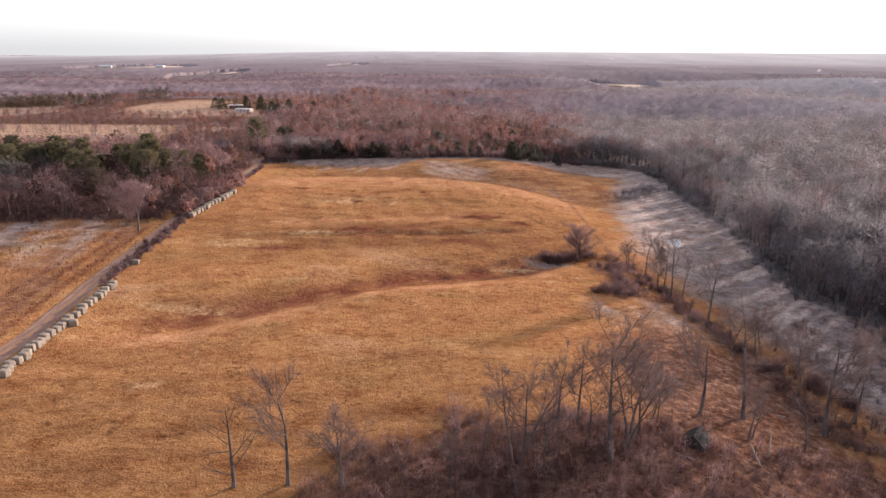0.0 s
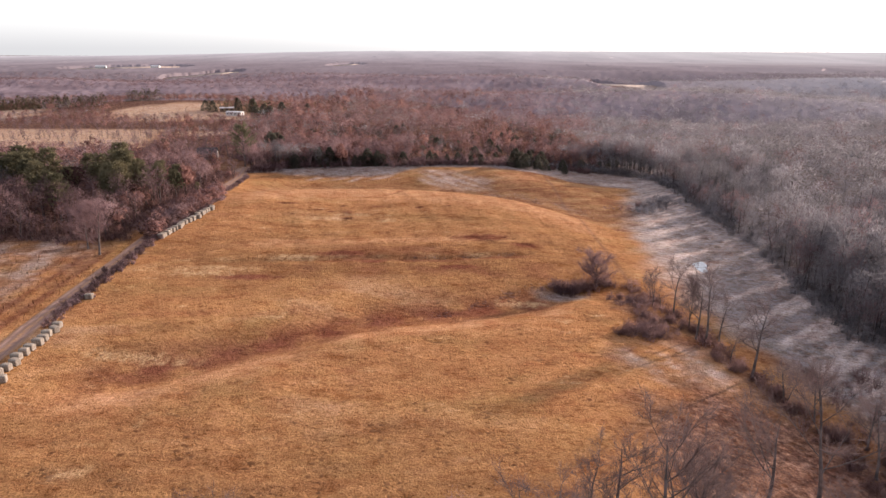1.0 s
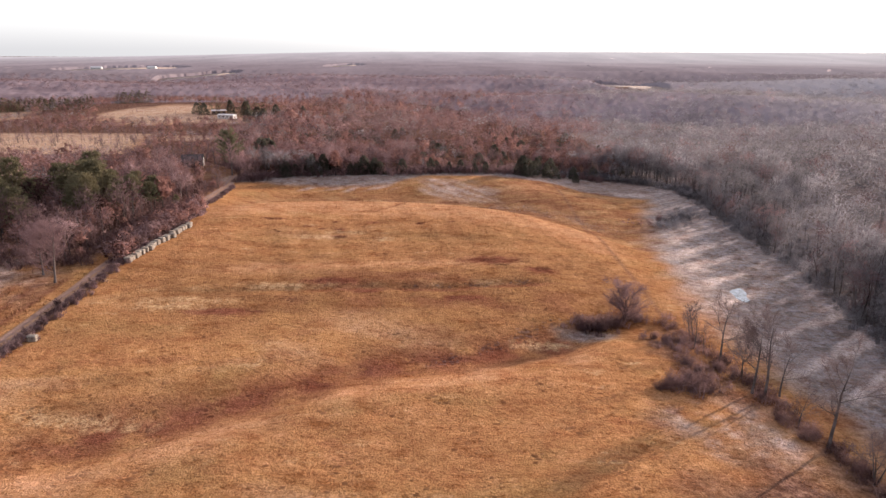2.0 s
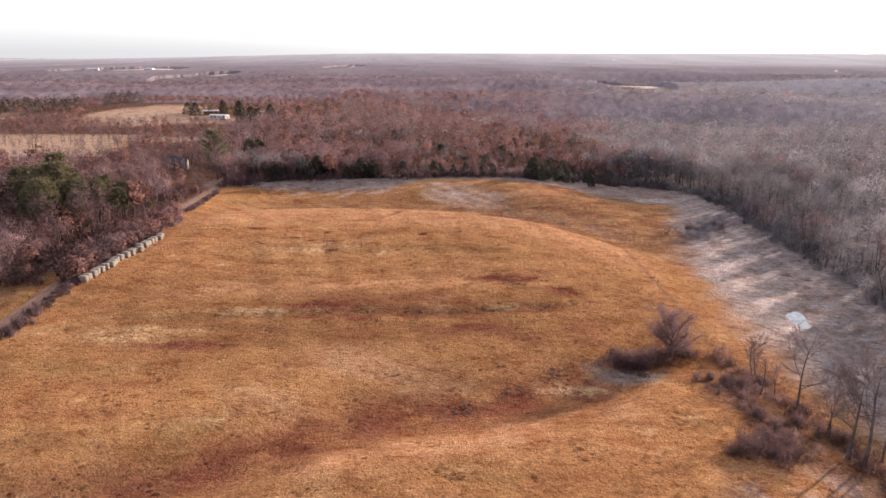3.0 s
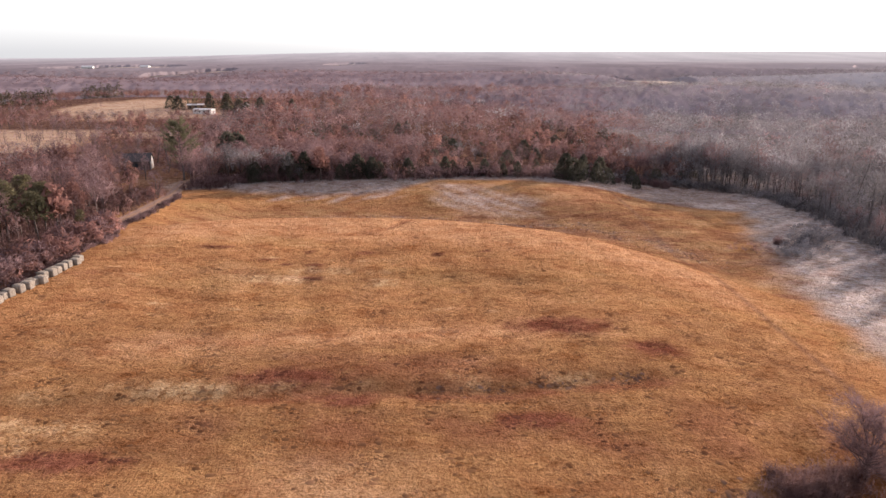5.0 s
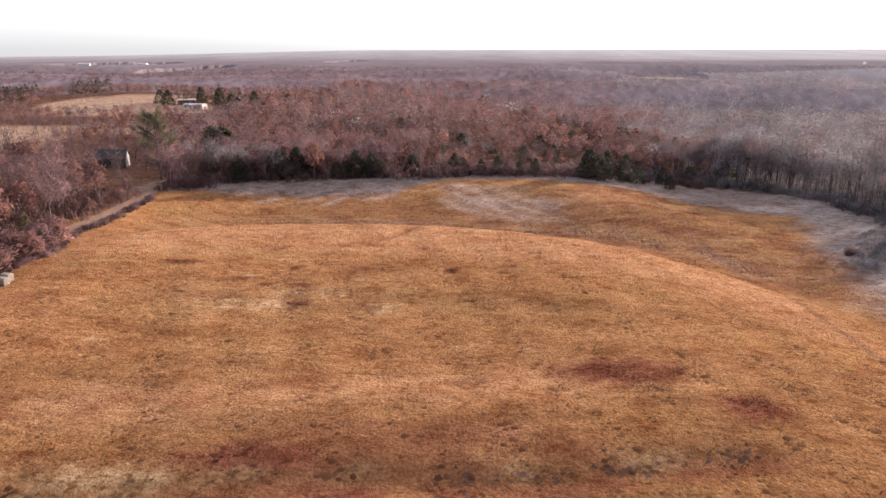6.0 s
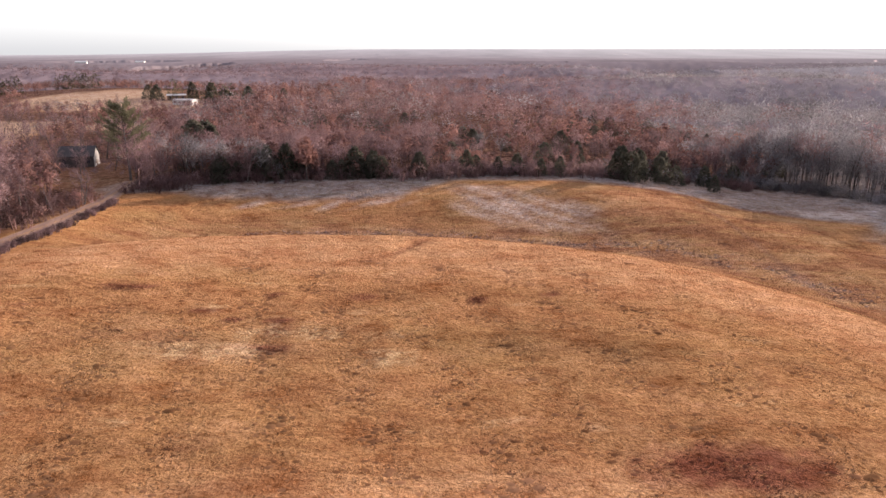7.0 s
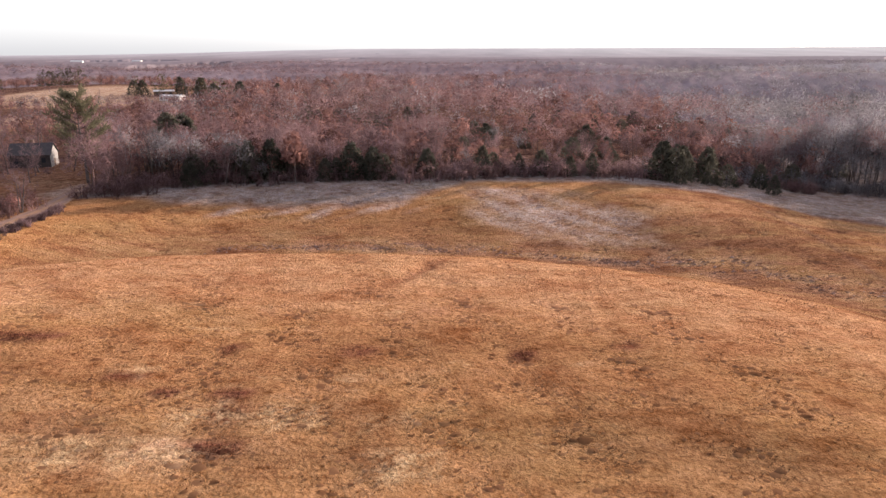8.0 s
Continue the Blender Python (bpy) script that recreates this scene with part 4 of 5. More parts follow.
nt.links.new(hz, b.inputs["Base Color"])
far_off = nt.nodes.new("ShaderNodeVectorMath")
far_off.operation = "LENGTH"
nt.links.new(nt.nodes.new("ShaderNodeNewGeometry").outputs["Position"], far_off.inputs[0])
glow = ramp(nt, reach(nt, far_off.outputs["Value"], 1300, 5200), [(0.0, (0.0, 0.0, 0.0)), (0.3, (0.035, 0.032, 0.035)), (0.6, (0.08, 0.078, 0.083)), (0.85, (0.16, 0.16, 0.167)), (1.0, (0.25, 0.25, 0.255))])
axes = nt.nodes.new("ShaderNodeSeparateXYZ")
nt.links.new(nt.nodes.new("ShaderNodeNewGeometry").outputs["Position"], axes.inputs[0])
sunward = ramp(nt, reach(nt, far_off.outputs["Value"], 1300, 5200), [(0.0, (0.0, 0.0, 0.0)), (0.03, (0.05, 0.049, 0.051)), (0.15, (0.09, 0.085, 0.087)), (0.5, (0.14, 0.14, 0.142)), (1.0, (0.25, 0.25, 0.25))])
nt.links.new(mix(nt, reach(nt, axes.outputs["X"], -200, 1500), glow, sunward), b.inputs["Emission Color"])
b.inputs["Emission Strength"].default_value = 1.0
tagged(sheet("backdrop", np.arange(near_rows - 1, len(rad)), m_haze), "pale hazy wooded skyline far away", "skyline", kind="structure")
far_spots = jittered(rng, -1000, 1000, 960, 1420, 13)
far_spots = far_spots[np.abs(far_spots[:, 0]) < 0.70 * far_spots[:, 1]]
for ex, ey, ea, eb in OPEN_LAND:
    far_spots = far_spots[np.hypot((far_spots[:, 0] - ex) / ea, (far_spots[:, 1] - ey) / eb) > 1]
far_shapes = [small_tree(s, n=20, width=0.3, fine=1, top=True) for s in range(4)]
east = far_spots[:, 0] > 150 + 120 * rng.normal(size=len(far_spots))
scatter("mauve_woods", far_spots[~east], rng.uniform(10, 14, int((~east).sum())), far_shapes, m_twig, "distant leafless mauve-brown woods", "woods", rng, (1.5, 2.1))
scatter("grey_woods", far_spots[east], rng.uniform(10, 14, int(east.sum())), far_shapes, m_haze_grey, "distant leafless woods, greyed for haze", "woods", rng, (1.5, 2.1))

# ---- single trees ----
placed = set()


def put(ob, m):
    """The first call sets the thing itself in place, the next ones copies of it."""
    if ob.name in placed:
        return copy_thing(ob, m @ Matrix.Diagonal((1 / ob.scale.x, 1 / ob.scale.y, 1 / ob.scale.z, 1)))
    placed.add(ob.name)
    ob.matrix_basis = m
    return ob


dark_trees = [plant("bare_tree", bare_tree(s, 10, sp * 1.45, st, lb, 0.016, 20), (m_bark, m_bark, m_fine), "tall leafless grey-brown tree", "tree", "bare trees")
              for s, sp, st, lb in ((1, 2.6, 1, 9), (2, 2.2, 2, 7), (3, 3.0, 1, 10), (4, 2.4, 3, 6), (5, 2.8, 1, 8))]
dead_tree = plant("dead_tree", bare_tree(9, 10, 4.2, 1, 9, dead=True, low=0.14)[:2], (m_bark, m_bark), "gnarled dead tree with few bare limbs", "tree", "bare trees")
LONE = [(-27.7, 80.2, 13.0, 5), (-20.6, 80.8, 14.5, 0), (-13.4, 79.4, 11.5, 1), (10.5, 85.4, 14.5, 3), (18.0, 97.5, 10.5, 0), (21.0, 96.5, 13.0, 2),
        (23.8, 86.5, 19.0, 0), (26.8, 90.0, 16.0, 3), (21.8, 91.5, 9.5, 4), (42.8, 104.0, 14.5, 2), (51.0, 105.5, 17.5, 4), (49.0, 98.5, 9.5, 1)]
LONE2 = [(64.5, 104.0, 18.0, 2), (60.2, 147.5, 16.5, 0), (56.3, 162.0, 16.0, 2), (54.8, 163.5, 14.0, 0), (59.6, 163.2, 10.5, 4), (54.0, 176.5, 12.5, 4), (53.0, 190.0, 8.0, 1),
         (50.6, 182.0, 8.0, 2), (65.5, 133.0, 12.5, 1), (70.0, 126.0, 11.0, 2), (1.3, 82.0, 7.5, 1), (14.0, 84.0, 10.0, 4)]
LONE3 = [(67.0, 118.0, 13.0, 4), (62.5, 139.0, 9.0, 3), (58.0, 153.0, 7.0, 4), (55.5, 169.5, 9.5, 1), (52.0, 180.0, 6.0, 4), (73.0, 110.0, 14.0, 0), (58.0, 98.0, 8.0, 4), (34.0, 99.0, 9.0, 1), (30.0, 94.0, 11.0, 0), (6.0, 88.0, 8.0, 4), (75.0, 96.0, 13.0, 3), (66.0, 88.0, 9.0, 1)]
turns = np.random.default_rng(5)
for x, y, h, k in LONE + LONE2 + LONE3:
    put(dead_tree if k == 5 else dark_trees[k], stand(None, x, y, turns.uniform(0, 6.3), h / 10 * (1.06 if y < 108 else 0.95), 1.05))
soft_trees = [plant("bare_tree", bare_tree(30 + s, 10, 2.7, st, 10 if st == 1 else 6, 0.03, 5, 0.2), (m_bark, m_limb, m_twig), "leafless tree with a fine mauve-brown crown", "tree", "wood edge trees")
              for s, st in ((0, 1), (1, 3), (2, 2))]
oak = plant("russet_oak", (bare_tree(50, 10, 2.6, 1, 9)[0], tuple(small_tree(77, True, 420)[j] * ((10, 10, 10) if j == 0 else 1) for j in (0, 1))), (m_bark, m_russet), "oak holding russet dead leaves", "tree", "wood edge trees")
broad = plant("spreading_tree", bare_tree(41, 10, 2.9, 4, 14, 0.018, 13, 0.12), (m_limb, m_limb, m_twig), "broad leafless tree with a fine mauve-brown crown", "tree", "lone trees")
put(broad, stand(None, 40.4, 197.6, 1.0, 1.5, 0.8))
round_tree = plant("spreading_tree", bare_tree(42, 10, 4.0, 1, 18, 0.034, 20, 0.2), (m_bark, m_limb, m_twig), "round-crowned leafless tree beside the track", "tree", "lone trees")
put(round_tree, stand(None, -97.0, 214.5, 2.0, 1.55))
put(round_tree, stand(None, -103.0, 220.0, 4.0, 1.4))
edge_rng = np.random.default_rng(21)
edge = jittered(edge_rng, -140, 135, 140, 380, 6.5)
dd = wood_depth(edge[:, 0], edge[:, 1])
edge = edge[(dd > 1.0) & (dd < 13)]
for x, y in edge[::3][:90]:
    k = edge_rng.integers(0, 4)
    src = oak if (k == 3 and x < 80 and (y > 250 or x > -95)) else soft_trees[k % 3]
    put(src, stand(None, float(x), float(y), edge_rng.uniform(0, 6.3), edge_rng.uniform(0.8, 1.35)))

hedge_rng = np.random.default_rng(33)
for x, y in np.concatenate([jittered(hedge_rng, -345, -160, 478, 500, 8.5), jittered(hedge_rng, -200, -155, 420, 560, 14), jittered(hedge_rng, -330, -200, 528, 560, 11)]):
    if hedge_rng.random() < 0.7:
        put(soft_trees[hedge_rng.integers(0, 3)], stand(None, float(x), float(y), hedge_rng.uniform(0, 6.3), hedge_rng.uniform(0.45, 0.85)))
for x, y, size in ((-130.0, 409, 1.35), (-124, 412, 1.3), (-118, 408, 1.45), (-111.5, 405, 1.3), (-105, 402, 1.2), (-136, 404, 1.3), (-119, 388, 1.0), (-111, 390, 0.9), (-125, 385, 0.95), (-116.5, 382, 0.8), (-112.5, 373, 0.85), (-123, 380, 0.6), (-95.5, 381, 0.8), (-90, 384, 0.85), (-103.5, 392, 1.1)):
    put(soft_trees[edge_rng.integers(0, 3)], stand(None, x, y, edge_rng.uniform(0, 6.3), size))
put(soft_trees[1], stand(None, -95.8, 341.0, 0.5, 0.95))
put(soft_trees[2], stand(None, -97.5, 331.0, 2.5, 0.7))
put(soft_trees[0], stand(None, -268.0, 735.0, 1.2, 1.2))

# evergreens
cedars = [plant("red_cedar", conifer(60 + s, 6, 1.9 + 0.35 * s), (m_bark, m_cedar), "dense dark-green cedar at the wood's edge", "conifer", "cedars") for s in range(3)]
pines = [plant("pine_tree", conifer(70 + s, 14, 3.9, True, 260), (m_bark, m_pine), "tall pine with olive-green needles", "conifer", "pines") for s in range(3)]
cr = np.random.default_rng(8)


def white_pine(seed, h, radius):
    """An open pine: level limbs in whorls, each with feathery sprays, on a bare lower trunk."""
    rng_p = np.random.default_rng(seed)
    trunk, limbs, needles = Lines(), Lines(), Lines()
    stem = limb(rng_p, (0, 0, -0.3), (0, 0, 1), h * 0.97, 0.06, 8)
    trunk.tube(stem, np.linspace(h * 0.017 + 0.05, 0.03, 9), 7)
    a0, a1 = [], []
    for w in range(13):
        u = 0.30 + 0.68 * w / 12
        for _ in range(5):
            a = rng_p.uniform(0, 2 * math.pi)
            ln = radius * (1.12 - u) ** 0.55 * rng_p.uniform(0.55, 1.2) * (0.6 if u < 0.45 else 1.0)
            p, d = along(stem, u)
            one = limb(rng_p, p, (math.cos(a), math.sin(a), 0.18 + 0.5 * u), ln, 0.16, 4, 0.25)
            limbs.tube(one, np.linspace(0.07, 0.015, 5), 4)
            for _ in range(64 if u > 0.42 else 14):
                q, e = along(one, rng_p.uniform(0.35, 1.0))
                q = q + rng_p.normal(size=3) * (0.35, 0.35, 0.16)
                a0.append(q)
                a1.append(q + (rng_p.normal(size=3) * 0.6 + e / np.linalg.norm(e) * 0.5 + (0, 0, 0.25)) * 0.75)
    needles.twigs(np.array(a0), np.array(a1), 0.24, rng_p)
    return trunk.arrays(), limbs.arrays(), needles.arrays()


m_wpine = plant_material("grey_green_needles", (0.10, 0.095, 0.06), (0.19, 0.165, 0.10), 0.3, 0.35)
tall_pine = new("white_pine", None)
for name, arr, mat in zip(("trunk", "limbs", "needles"), white_pine(7, 20.5, 10.5), (m_bark, m_limb, m_wpine)):
    part(name, soup(name, *arr, mat), tall_pine)
tagged(tall_pine, "tall open white pine with feathery needles beside the house", "conifer", "pines")
tall_pine.matrix_basis = stand(None, -99.0, 373.0, 0.8, 1.0)
for x, y, s in ((53.4, 381.6, 0.9), (62.5, 384.0, 1.0), (52.6, 393.0, 1.3), (40.0, 380.0, 1.35), (36.5, 381.0, 1.3), (43.0, 382.0, 1.2), (38.0, 383.5, 1.5), (48.5, 381.0, 0.5),
                (-62.0, 376.0, 1.5), (-57.0, 377.0, 1.55), (-66.0, 377.5, 1.4), (-52.0, 379.0, 1.3), (-38.0, 378.5, 1.4), (-33.0, 379.5, 1.2), (-20.0, 381.0, 1.1), (-75.0, 375.0, 1.2),
                (-95.0, 413.0, 2.1), (-90.0, 416.0, 1.7), (-92.5, 418.0, 2.0), (8.0, 383.0, 1.0), (20.0, 381.0, 0.9)):
    put(cedars[cr.integers(0, 3)], stand(None, x, y, cr.uniform(0, 6.3), s))
for middle, count in ((-67.0, 6), (-37.0, 6), (-13.0, 2), (9.0, 2)):
    for x in middle + np.linspace(-7, 7, count):
        y = float(far_edge(x)) + 2.5 + cr.uniform(-0.6, 3.4)
        put(cedars[cr.integers(0, 3)], stand(None, float(x + cr.normal() * 0.8), y, cr.uniform(0, 6.3), cr.uniform(0.7, 1.15)))
more = jittered(cr, -90, 100, 380, 560, 10)
more = more[cr.random(len(more)) < 0.2]
for x, y in more:
    put(cedars[cr.integers(0, 3)], stand(None, float(x), float(y), cr.uniform(0, 6.3), cr.uniform(0.7, 1.35)))
stand_of = jittered(cr, -245, -112, 256, 305, 8.0)
for x, y in stand_of[cr.random(len(stand_of)) < np.where(stand_of[:, 0] < -150, 0.6, 0.35)]:
    put(pines[cr.integers(0, 3)], stand(None, float(x), float(y), cr.uniform(0, 6.3), cr.uniform(1.0, 1.5)))
for x, y, s in ((-102.0, 290.0, 0.9), (-96.5, 296.0, 0.35), (-112.0, 300.0, 0.95), (-108.0, 274.0, 0.85), (-113.0, 283.0, 1.05), (-105.5, 281.0, 1.0), (-118.0, 268.0, 1.0), (-100.5, 284.0, 0.8), (-122.0, 278.0, 1.1)):
    put(pines[cr.integers(0, 3)], stand(None, x, y, cr.uniform(0, 6.3), s))

for x, y, s in ((-160.0, 628.0, 1.0), (-155.0, 640.0, 1.1), (-206.0, 660.0, 1.0), (-215.0, 668.0, 0.9), (-148.0, 632.0, 1.0), (-142.0, 650.0, 1.2), (-130.0, 640.0, 0.9), (-120.0, 655.0, 1.1), (-172.0, 668.0, 1.2), (-188.0, 676.0, 1.1)):
    put(cedars[cr.integers(0, 3)], stand(None, x, y, cr.uniform(0, 6.3), s * 1.7))
belt = np.concatenate([jittered(cr, -470, -320, 690, 712, 6), jittered(cr, -318, -292, 745, 765, 6), jittered(cr, -205, -150, 655, 690, 12)])
far_firs = [tuple(a * (1 / 14 if j == 0 else 1) for j, a in enumerate(conifer(74 + s, 14, 4.2, False, 60)[1])) for s in range(2)]
scatter("evergreen_belt", belt, cr.uniform(8, 13, len(belt)), far_firs, m_pine, "dark evergreen belt behind the hay fields", "conifers", cr)

# hedge and single trees between the hay strips
row = np.concatenate([np.stack([np.arange(-330, -176, 2.6), 497 + 0.04 * np.arange(-330, -176, 2.6)], 1) + cr.normal(size=(60, 2)) * (1.5, 2.2), jittered(cr, -330, -180, 502, 548, 11), jittered(cr, -215, -172, 448, 500, 9), [(-262, 655), (-268, 660), (-232, 632), (-226, 628), (-221, 634)]])
row = row[cr.random(len(row)) < 0.8]
scatter("field_hedge", row, cr.uniform(3.5, 9, len(row)), [small_tree(140 + s, n=60, width=0.07) for s in range(4)], m_twig, "leafless hedge trees between the hay strips", "hedge", cr, (0.75, 1.05))

# shrubs in the open
def rounded(me, middle):
    """Shades a spray of thin stems as one soft, rounded mass."""
    co = np.empty(len(me.vertices) * 3, np.float32)
    me.vertices.foreach_get("co", co)
    me.normals_split_custom_set_from_vertices(unit(co.reshape(-1, 3) * (1, 1, 0.8) + (0, 0, middle)).astype(np.float32))
    return me


shrubs = [tagged(new("shrub", rounded(soup("shrub", *bush(80 + s, 3.0, 2.9, 330, 0.03), m_shrub), 0.6)), "leafless dark reddish-brown shrub", "shrub", "shrubs") for s in range(3)]
br = np.random.default_rng(14)
for x, y, s in ((32.0, 193.4, 1.35), (35.5, 195.4, 1.15), (29.5, 192.2, 1.05), (38.3, 197.0, 0.9), (43.0, 198.6, 0.8), (40.5, 162.5, 1.0), (43.5, 162.0, 0.9), (38.5, 161.5, 0.75), (47.0, 164.0, 0.7), (46.0, 186.0, 0.7), (49.0, 184.5, 0.7),
                (44.0, 187.5, 0.6), (52.0, 172.0, 0.8), (56.0, 154.0, 0.8), (58.5, 150.0, 0.9), (62.0, 141.0, 1.0), (63.5, 136.0, 1.0), (67.0, 128.0, 1.2), (72.0, 122.0, 1.2), (75.0, 116.0, 1.0), (81.0, 306.0, 0.9),
                (57.5, 385.5, 0.9), (71.0, 385.0, 1.3), (68.0, 387.0, 1.2), (75.5, 384.0, 1.3), (52.0, 387.0, 0.9)):
    put(shrubs[br.integers(0, 3)], stand(None, x, y, br.uniform(0, 6.3), s))
hy = np.repeat(np.arange(100, 197, 0.55), 2)
hx = np.interp(hy, [90, 110, 128, 146, 162, 178, 195], [70, 66, 65, 60.5, 57, 53.5, 49]) + br.normal(size=len(hy)) * 1.5
hedge_spots = np.concatenate([np.stack([hx, hy], 1), (np.stack([hx, hy], 1) + br.normal(size=(len(hy), 2)) * 1.6)[::3]])
hedge_spots = hedge_spots[br.random(len(hedge_spots)) < 0.6 + 0.5 * wobble(hedge_spots[:, 0] * 0, hedge_spots[:, 1], 5)]
scatter("hedgerow_brush", hedge_spots, br.uniform(0.6, 2.4, len(hedge_spots)), [bush(110 + s, 1.0, 0.7, 24, 0.025) for s in range(4)], m_shrub, "tangled reddish-brown hedgerow brush under bare trees", "brush", br)
clump = np.concatenate([br.normal(size=(20, 2)) * (3.0, 1.6) + (32, 192.8), br.normal(size=(22, 2)) * (4.5, 1.2) + (39.5, 197.4), br.normal(size=(22, 2)) * (2.8, 2.0) + (43, 164), br.normal(size=(26, 2)) * (3.0, 4.0) + (47.5, 183), br.normal(size=(24, 2)) * (2.6, 4) + (49.5, 171)])
scatter("meadow_brush", clump, br.uniform(0.8, 2.6, len(clump)), [bush(120 + s, 1.0, 0.8, 40, 0.02) for s in range(4)], m_twig, "soft mauve-brown brush in the meadow", "brush", br)
thick = jittered(br, -20, 84, 62, 104, 1.4)
inside = np.hypot((thick[:, 0] - 34) / 54, (thick[:, 1] - 76) / 24) + 0.18 * wobble(thick[:, 0], thick[:, 1], 6)
thick = thick[(inside < 1.0) & (br.random(len(thick)) < 0.85 - 0.3 * wobble(thick[:, 0], thick[:, 1], 5, 2))]
thick = thick[(thick[:, 0] < 36) | (br.random(len(thick)) < 0.35)]
scatter("bramble_thicket", thick, br.uniform(0.9, 2.6, len(thick)), [bush(90 + s, 1.0, 0.7, 26, 0.022) for s in range(6)], m_shrub, "leafless reddish-brown bramble thicket", "thicket", br)
saplings = thick[br.random(len(thick)) < 0.42]
scatter("thicket_saplings", saplings, br.uniform(2.2, 6.0, len(saplings)), [small_tree(130 + s, n=42, width=0.075) for s in range(6)], m_twig, "thin leafless saplings in the bramble thicket", "saplings", br, (0.7, 1.0))
verge = np.stack([np.interp(np.arange(115, 232, 0.8), [115, 150, 190, 222, 232], [-82.5, -84.5, -85.3, -86.3, -86.5]), np.arange(115, 232, 0.8)], 1)
verge = verge[verge[:, 1] > 164] + br.normal(size=(int((verge[:, 1] > 164).sum()), 2)) * 0.4
verge = np.concatenate([verge + br.normal(size=verge.shape) * (0.9, 0.5) - (0.3, 0) for _ in range(2)])
far_y = np.repeat(np.arange(228, 346, 0.7), 2)
far_verge = np.stack([np.interp(far_y, [228, 262, 285, 300, 345], [-88.5, -83.5, -83.2, -88.6, -90.2]), far_y], 1) + br.normal(size=(len(far_y), 2)) * 0.5
far_verge = far_verge[(far_y < 290) | (br.random(len(far_y)) < 0.9)]
verge = np.concatenate([verge, far_verge])
scatter("roadside_brush", verge, np.where(verge[:, 1] > 285, br.uniform(0.6, 1.7, len(verge)), br.uniform(0.7, 2.0, len(verge))), [bush(96 + s, 1.0, 0.8, 40, 0.03) for s in range(3)], m_twig, "low brown brush along the track", "brush", br)

# ---- hay bales ----
def box(bm, x0, y0, z0, x1, y1, z1):
    v = [bm.verts.new(p) for p in ((x0, y0, z0), (x1, y0, z0), (x1, y1, z0), (x0, y1, z0), (x0, y0, z1), (x1, y0, z1), (x1, y1, z1), (x0, y1, z1))]
    for f in ((0, 3, 2, 1), (4, 5, 6, 7), (0, 1, 5, 4), (1, 2, 6, 5), (2, 3, 7, 6), (3, 0, 4, 7)):
        bm.faces.new([v[i] for i in f])


def to_mesh(bm, name, mat):
    me = bpy.data.meshes.new(name)
    bm.to_mesh(me)
    me.materials.append(mat)
    return me


m_hay, nt, b = material("weathered_hay", 0.95, 0.1)
c = ramp(nt, noise_at(nt, 3.0, 6, rough=0.7), [(0.3, (0.135, 0.11, 0.088)), (0.55, (0.24, 0.198, 0.16)), (0.75, (0.36, 0.305, 0.255))])
nt.links.new(c, b.inputs["Base Color"])
bump(nt, b, noise_at(nt, 9.0, 4, (0.3, 1, 1)), 0.7, 0.06)


def hay_bale(seed):
    """A big square bale: a tied block with bulging sides, and three lengths of twine."""
    root = new("hay_bale", None)
    rng_b = random.Random(seed)
    bm = bmesh.new()
    box(bm, -0.88, -0.68, -0.05, 0.88, 0.68, 1.36)
    bmesh.ops.subdivide_edges(bm, edges=bm.edges[:], cuts=5, use_grid_fill=True)
    for v in bm.verts:
        x, y, z = v.co.x / 0.88, v.co.y / 0.68, (v.co.z - 0.655) / 0.705
        round_off = min(1.0, 1.06 / max(1e-6, (abs(y) ** 4 + abs(z) ** 4) ** 0.25)) if max(abs(y), abs(z)) > 0.5 else 1.0
        ends = 1 - 0.10 * max(0.0, abs(x) - 0.6) / 0.4 * max(abs(y), abs(z))
        v.co.x *= 1 + rng_b.uniform(-0.03, 0.03)
        v.co.y *= round_off * ends * (1 + rng_b.uniform(-0.03, 0.03))
        v.co.z = 0.655 + (v.co.z - 0.655) * (round_off * ends if z > 0 else 1.0) * (1 + rng_b.uniform(-0.02, 0.02))
    for f in bm.faces:
        f.smooth = True
    part("body", to_mesh(bm, "body", m_hay), root)
    for x in (-0.45, 0.0, 0.45):
        bm = bmesh.new()
        for y0, z0, y1, z1 in ((-0.56, 1.34, 0.56, 1.375), (-0.715, 0.1, -0.68, 1.14), (0.68, 0.1, 0.715, 1.14)):
            box(bm, x - 0.02, y0, z0, x + 0.02, y1, z1)
        part("twine", to_mesh(bm, "twine", m_twine), root)
    return tagged(root, "weathered pale square hay bale lying beside the dirt track", "hay bale", "hay bales")


m_twine, nt, b = material("faded_twine", 0.9, 0.1)
b.inputs["Base Color"].default_value = (0.30, 0.22, 0.15, 1)
bales = [hay_bale(s) for s in range(3)]
hb = np.random.default_rng(17)
ys = list(np.linspace(114.5, 163.5, 25)) + [180.0]
row_a = [(float(np.interp(y, [112, 130, 145, 164, 180], [-79.2, -81.8, -82.3, -81.5, -83.2])), float(y)) for y in ys]
row_b = [(float(np.interp(y, [229, 262], [-85.4, -80.2])), float(y)) for y in np.linspace(229.5, 262.5, 21)]
for i, (x, y) in enumerate(row_a + row_b):
    m = Matrix.Translation((x + hb.normal() * 0.28, y + hb.normal() * 0.12, float(land(x, y)) + 0.02)) @ Matrix.Rotation(radians(hb.normal() * 9 - 6), 4, "Z") @ Matrix.Diagonal((hb.uniform(0.92, 1.1), 1, hb.uniform(0.92, 1.08), 1))
    put(bales[i % 3], m)
put(bales[0], Matrix.Translation((-80.2, 140.6, float(land(-80.2, 140.6)) + 0.02)) @ Matrix.Rotation(0.25, 4, "Z"))
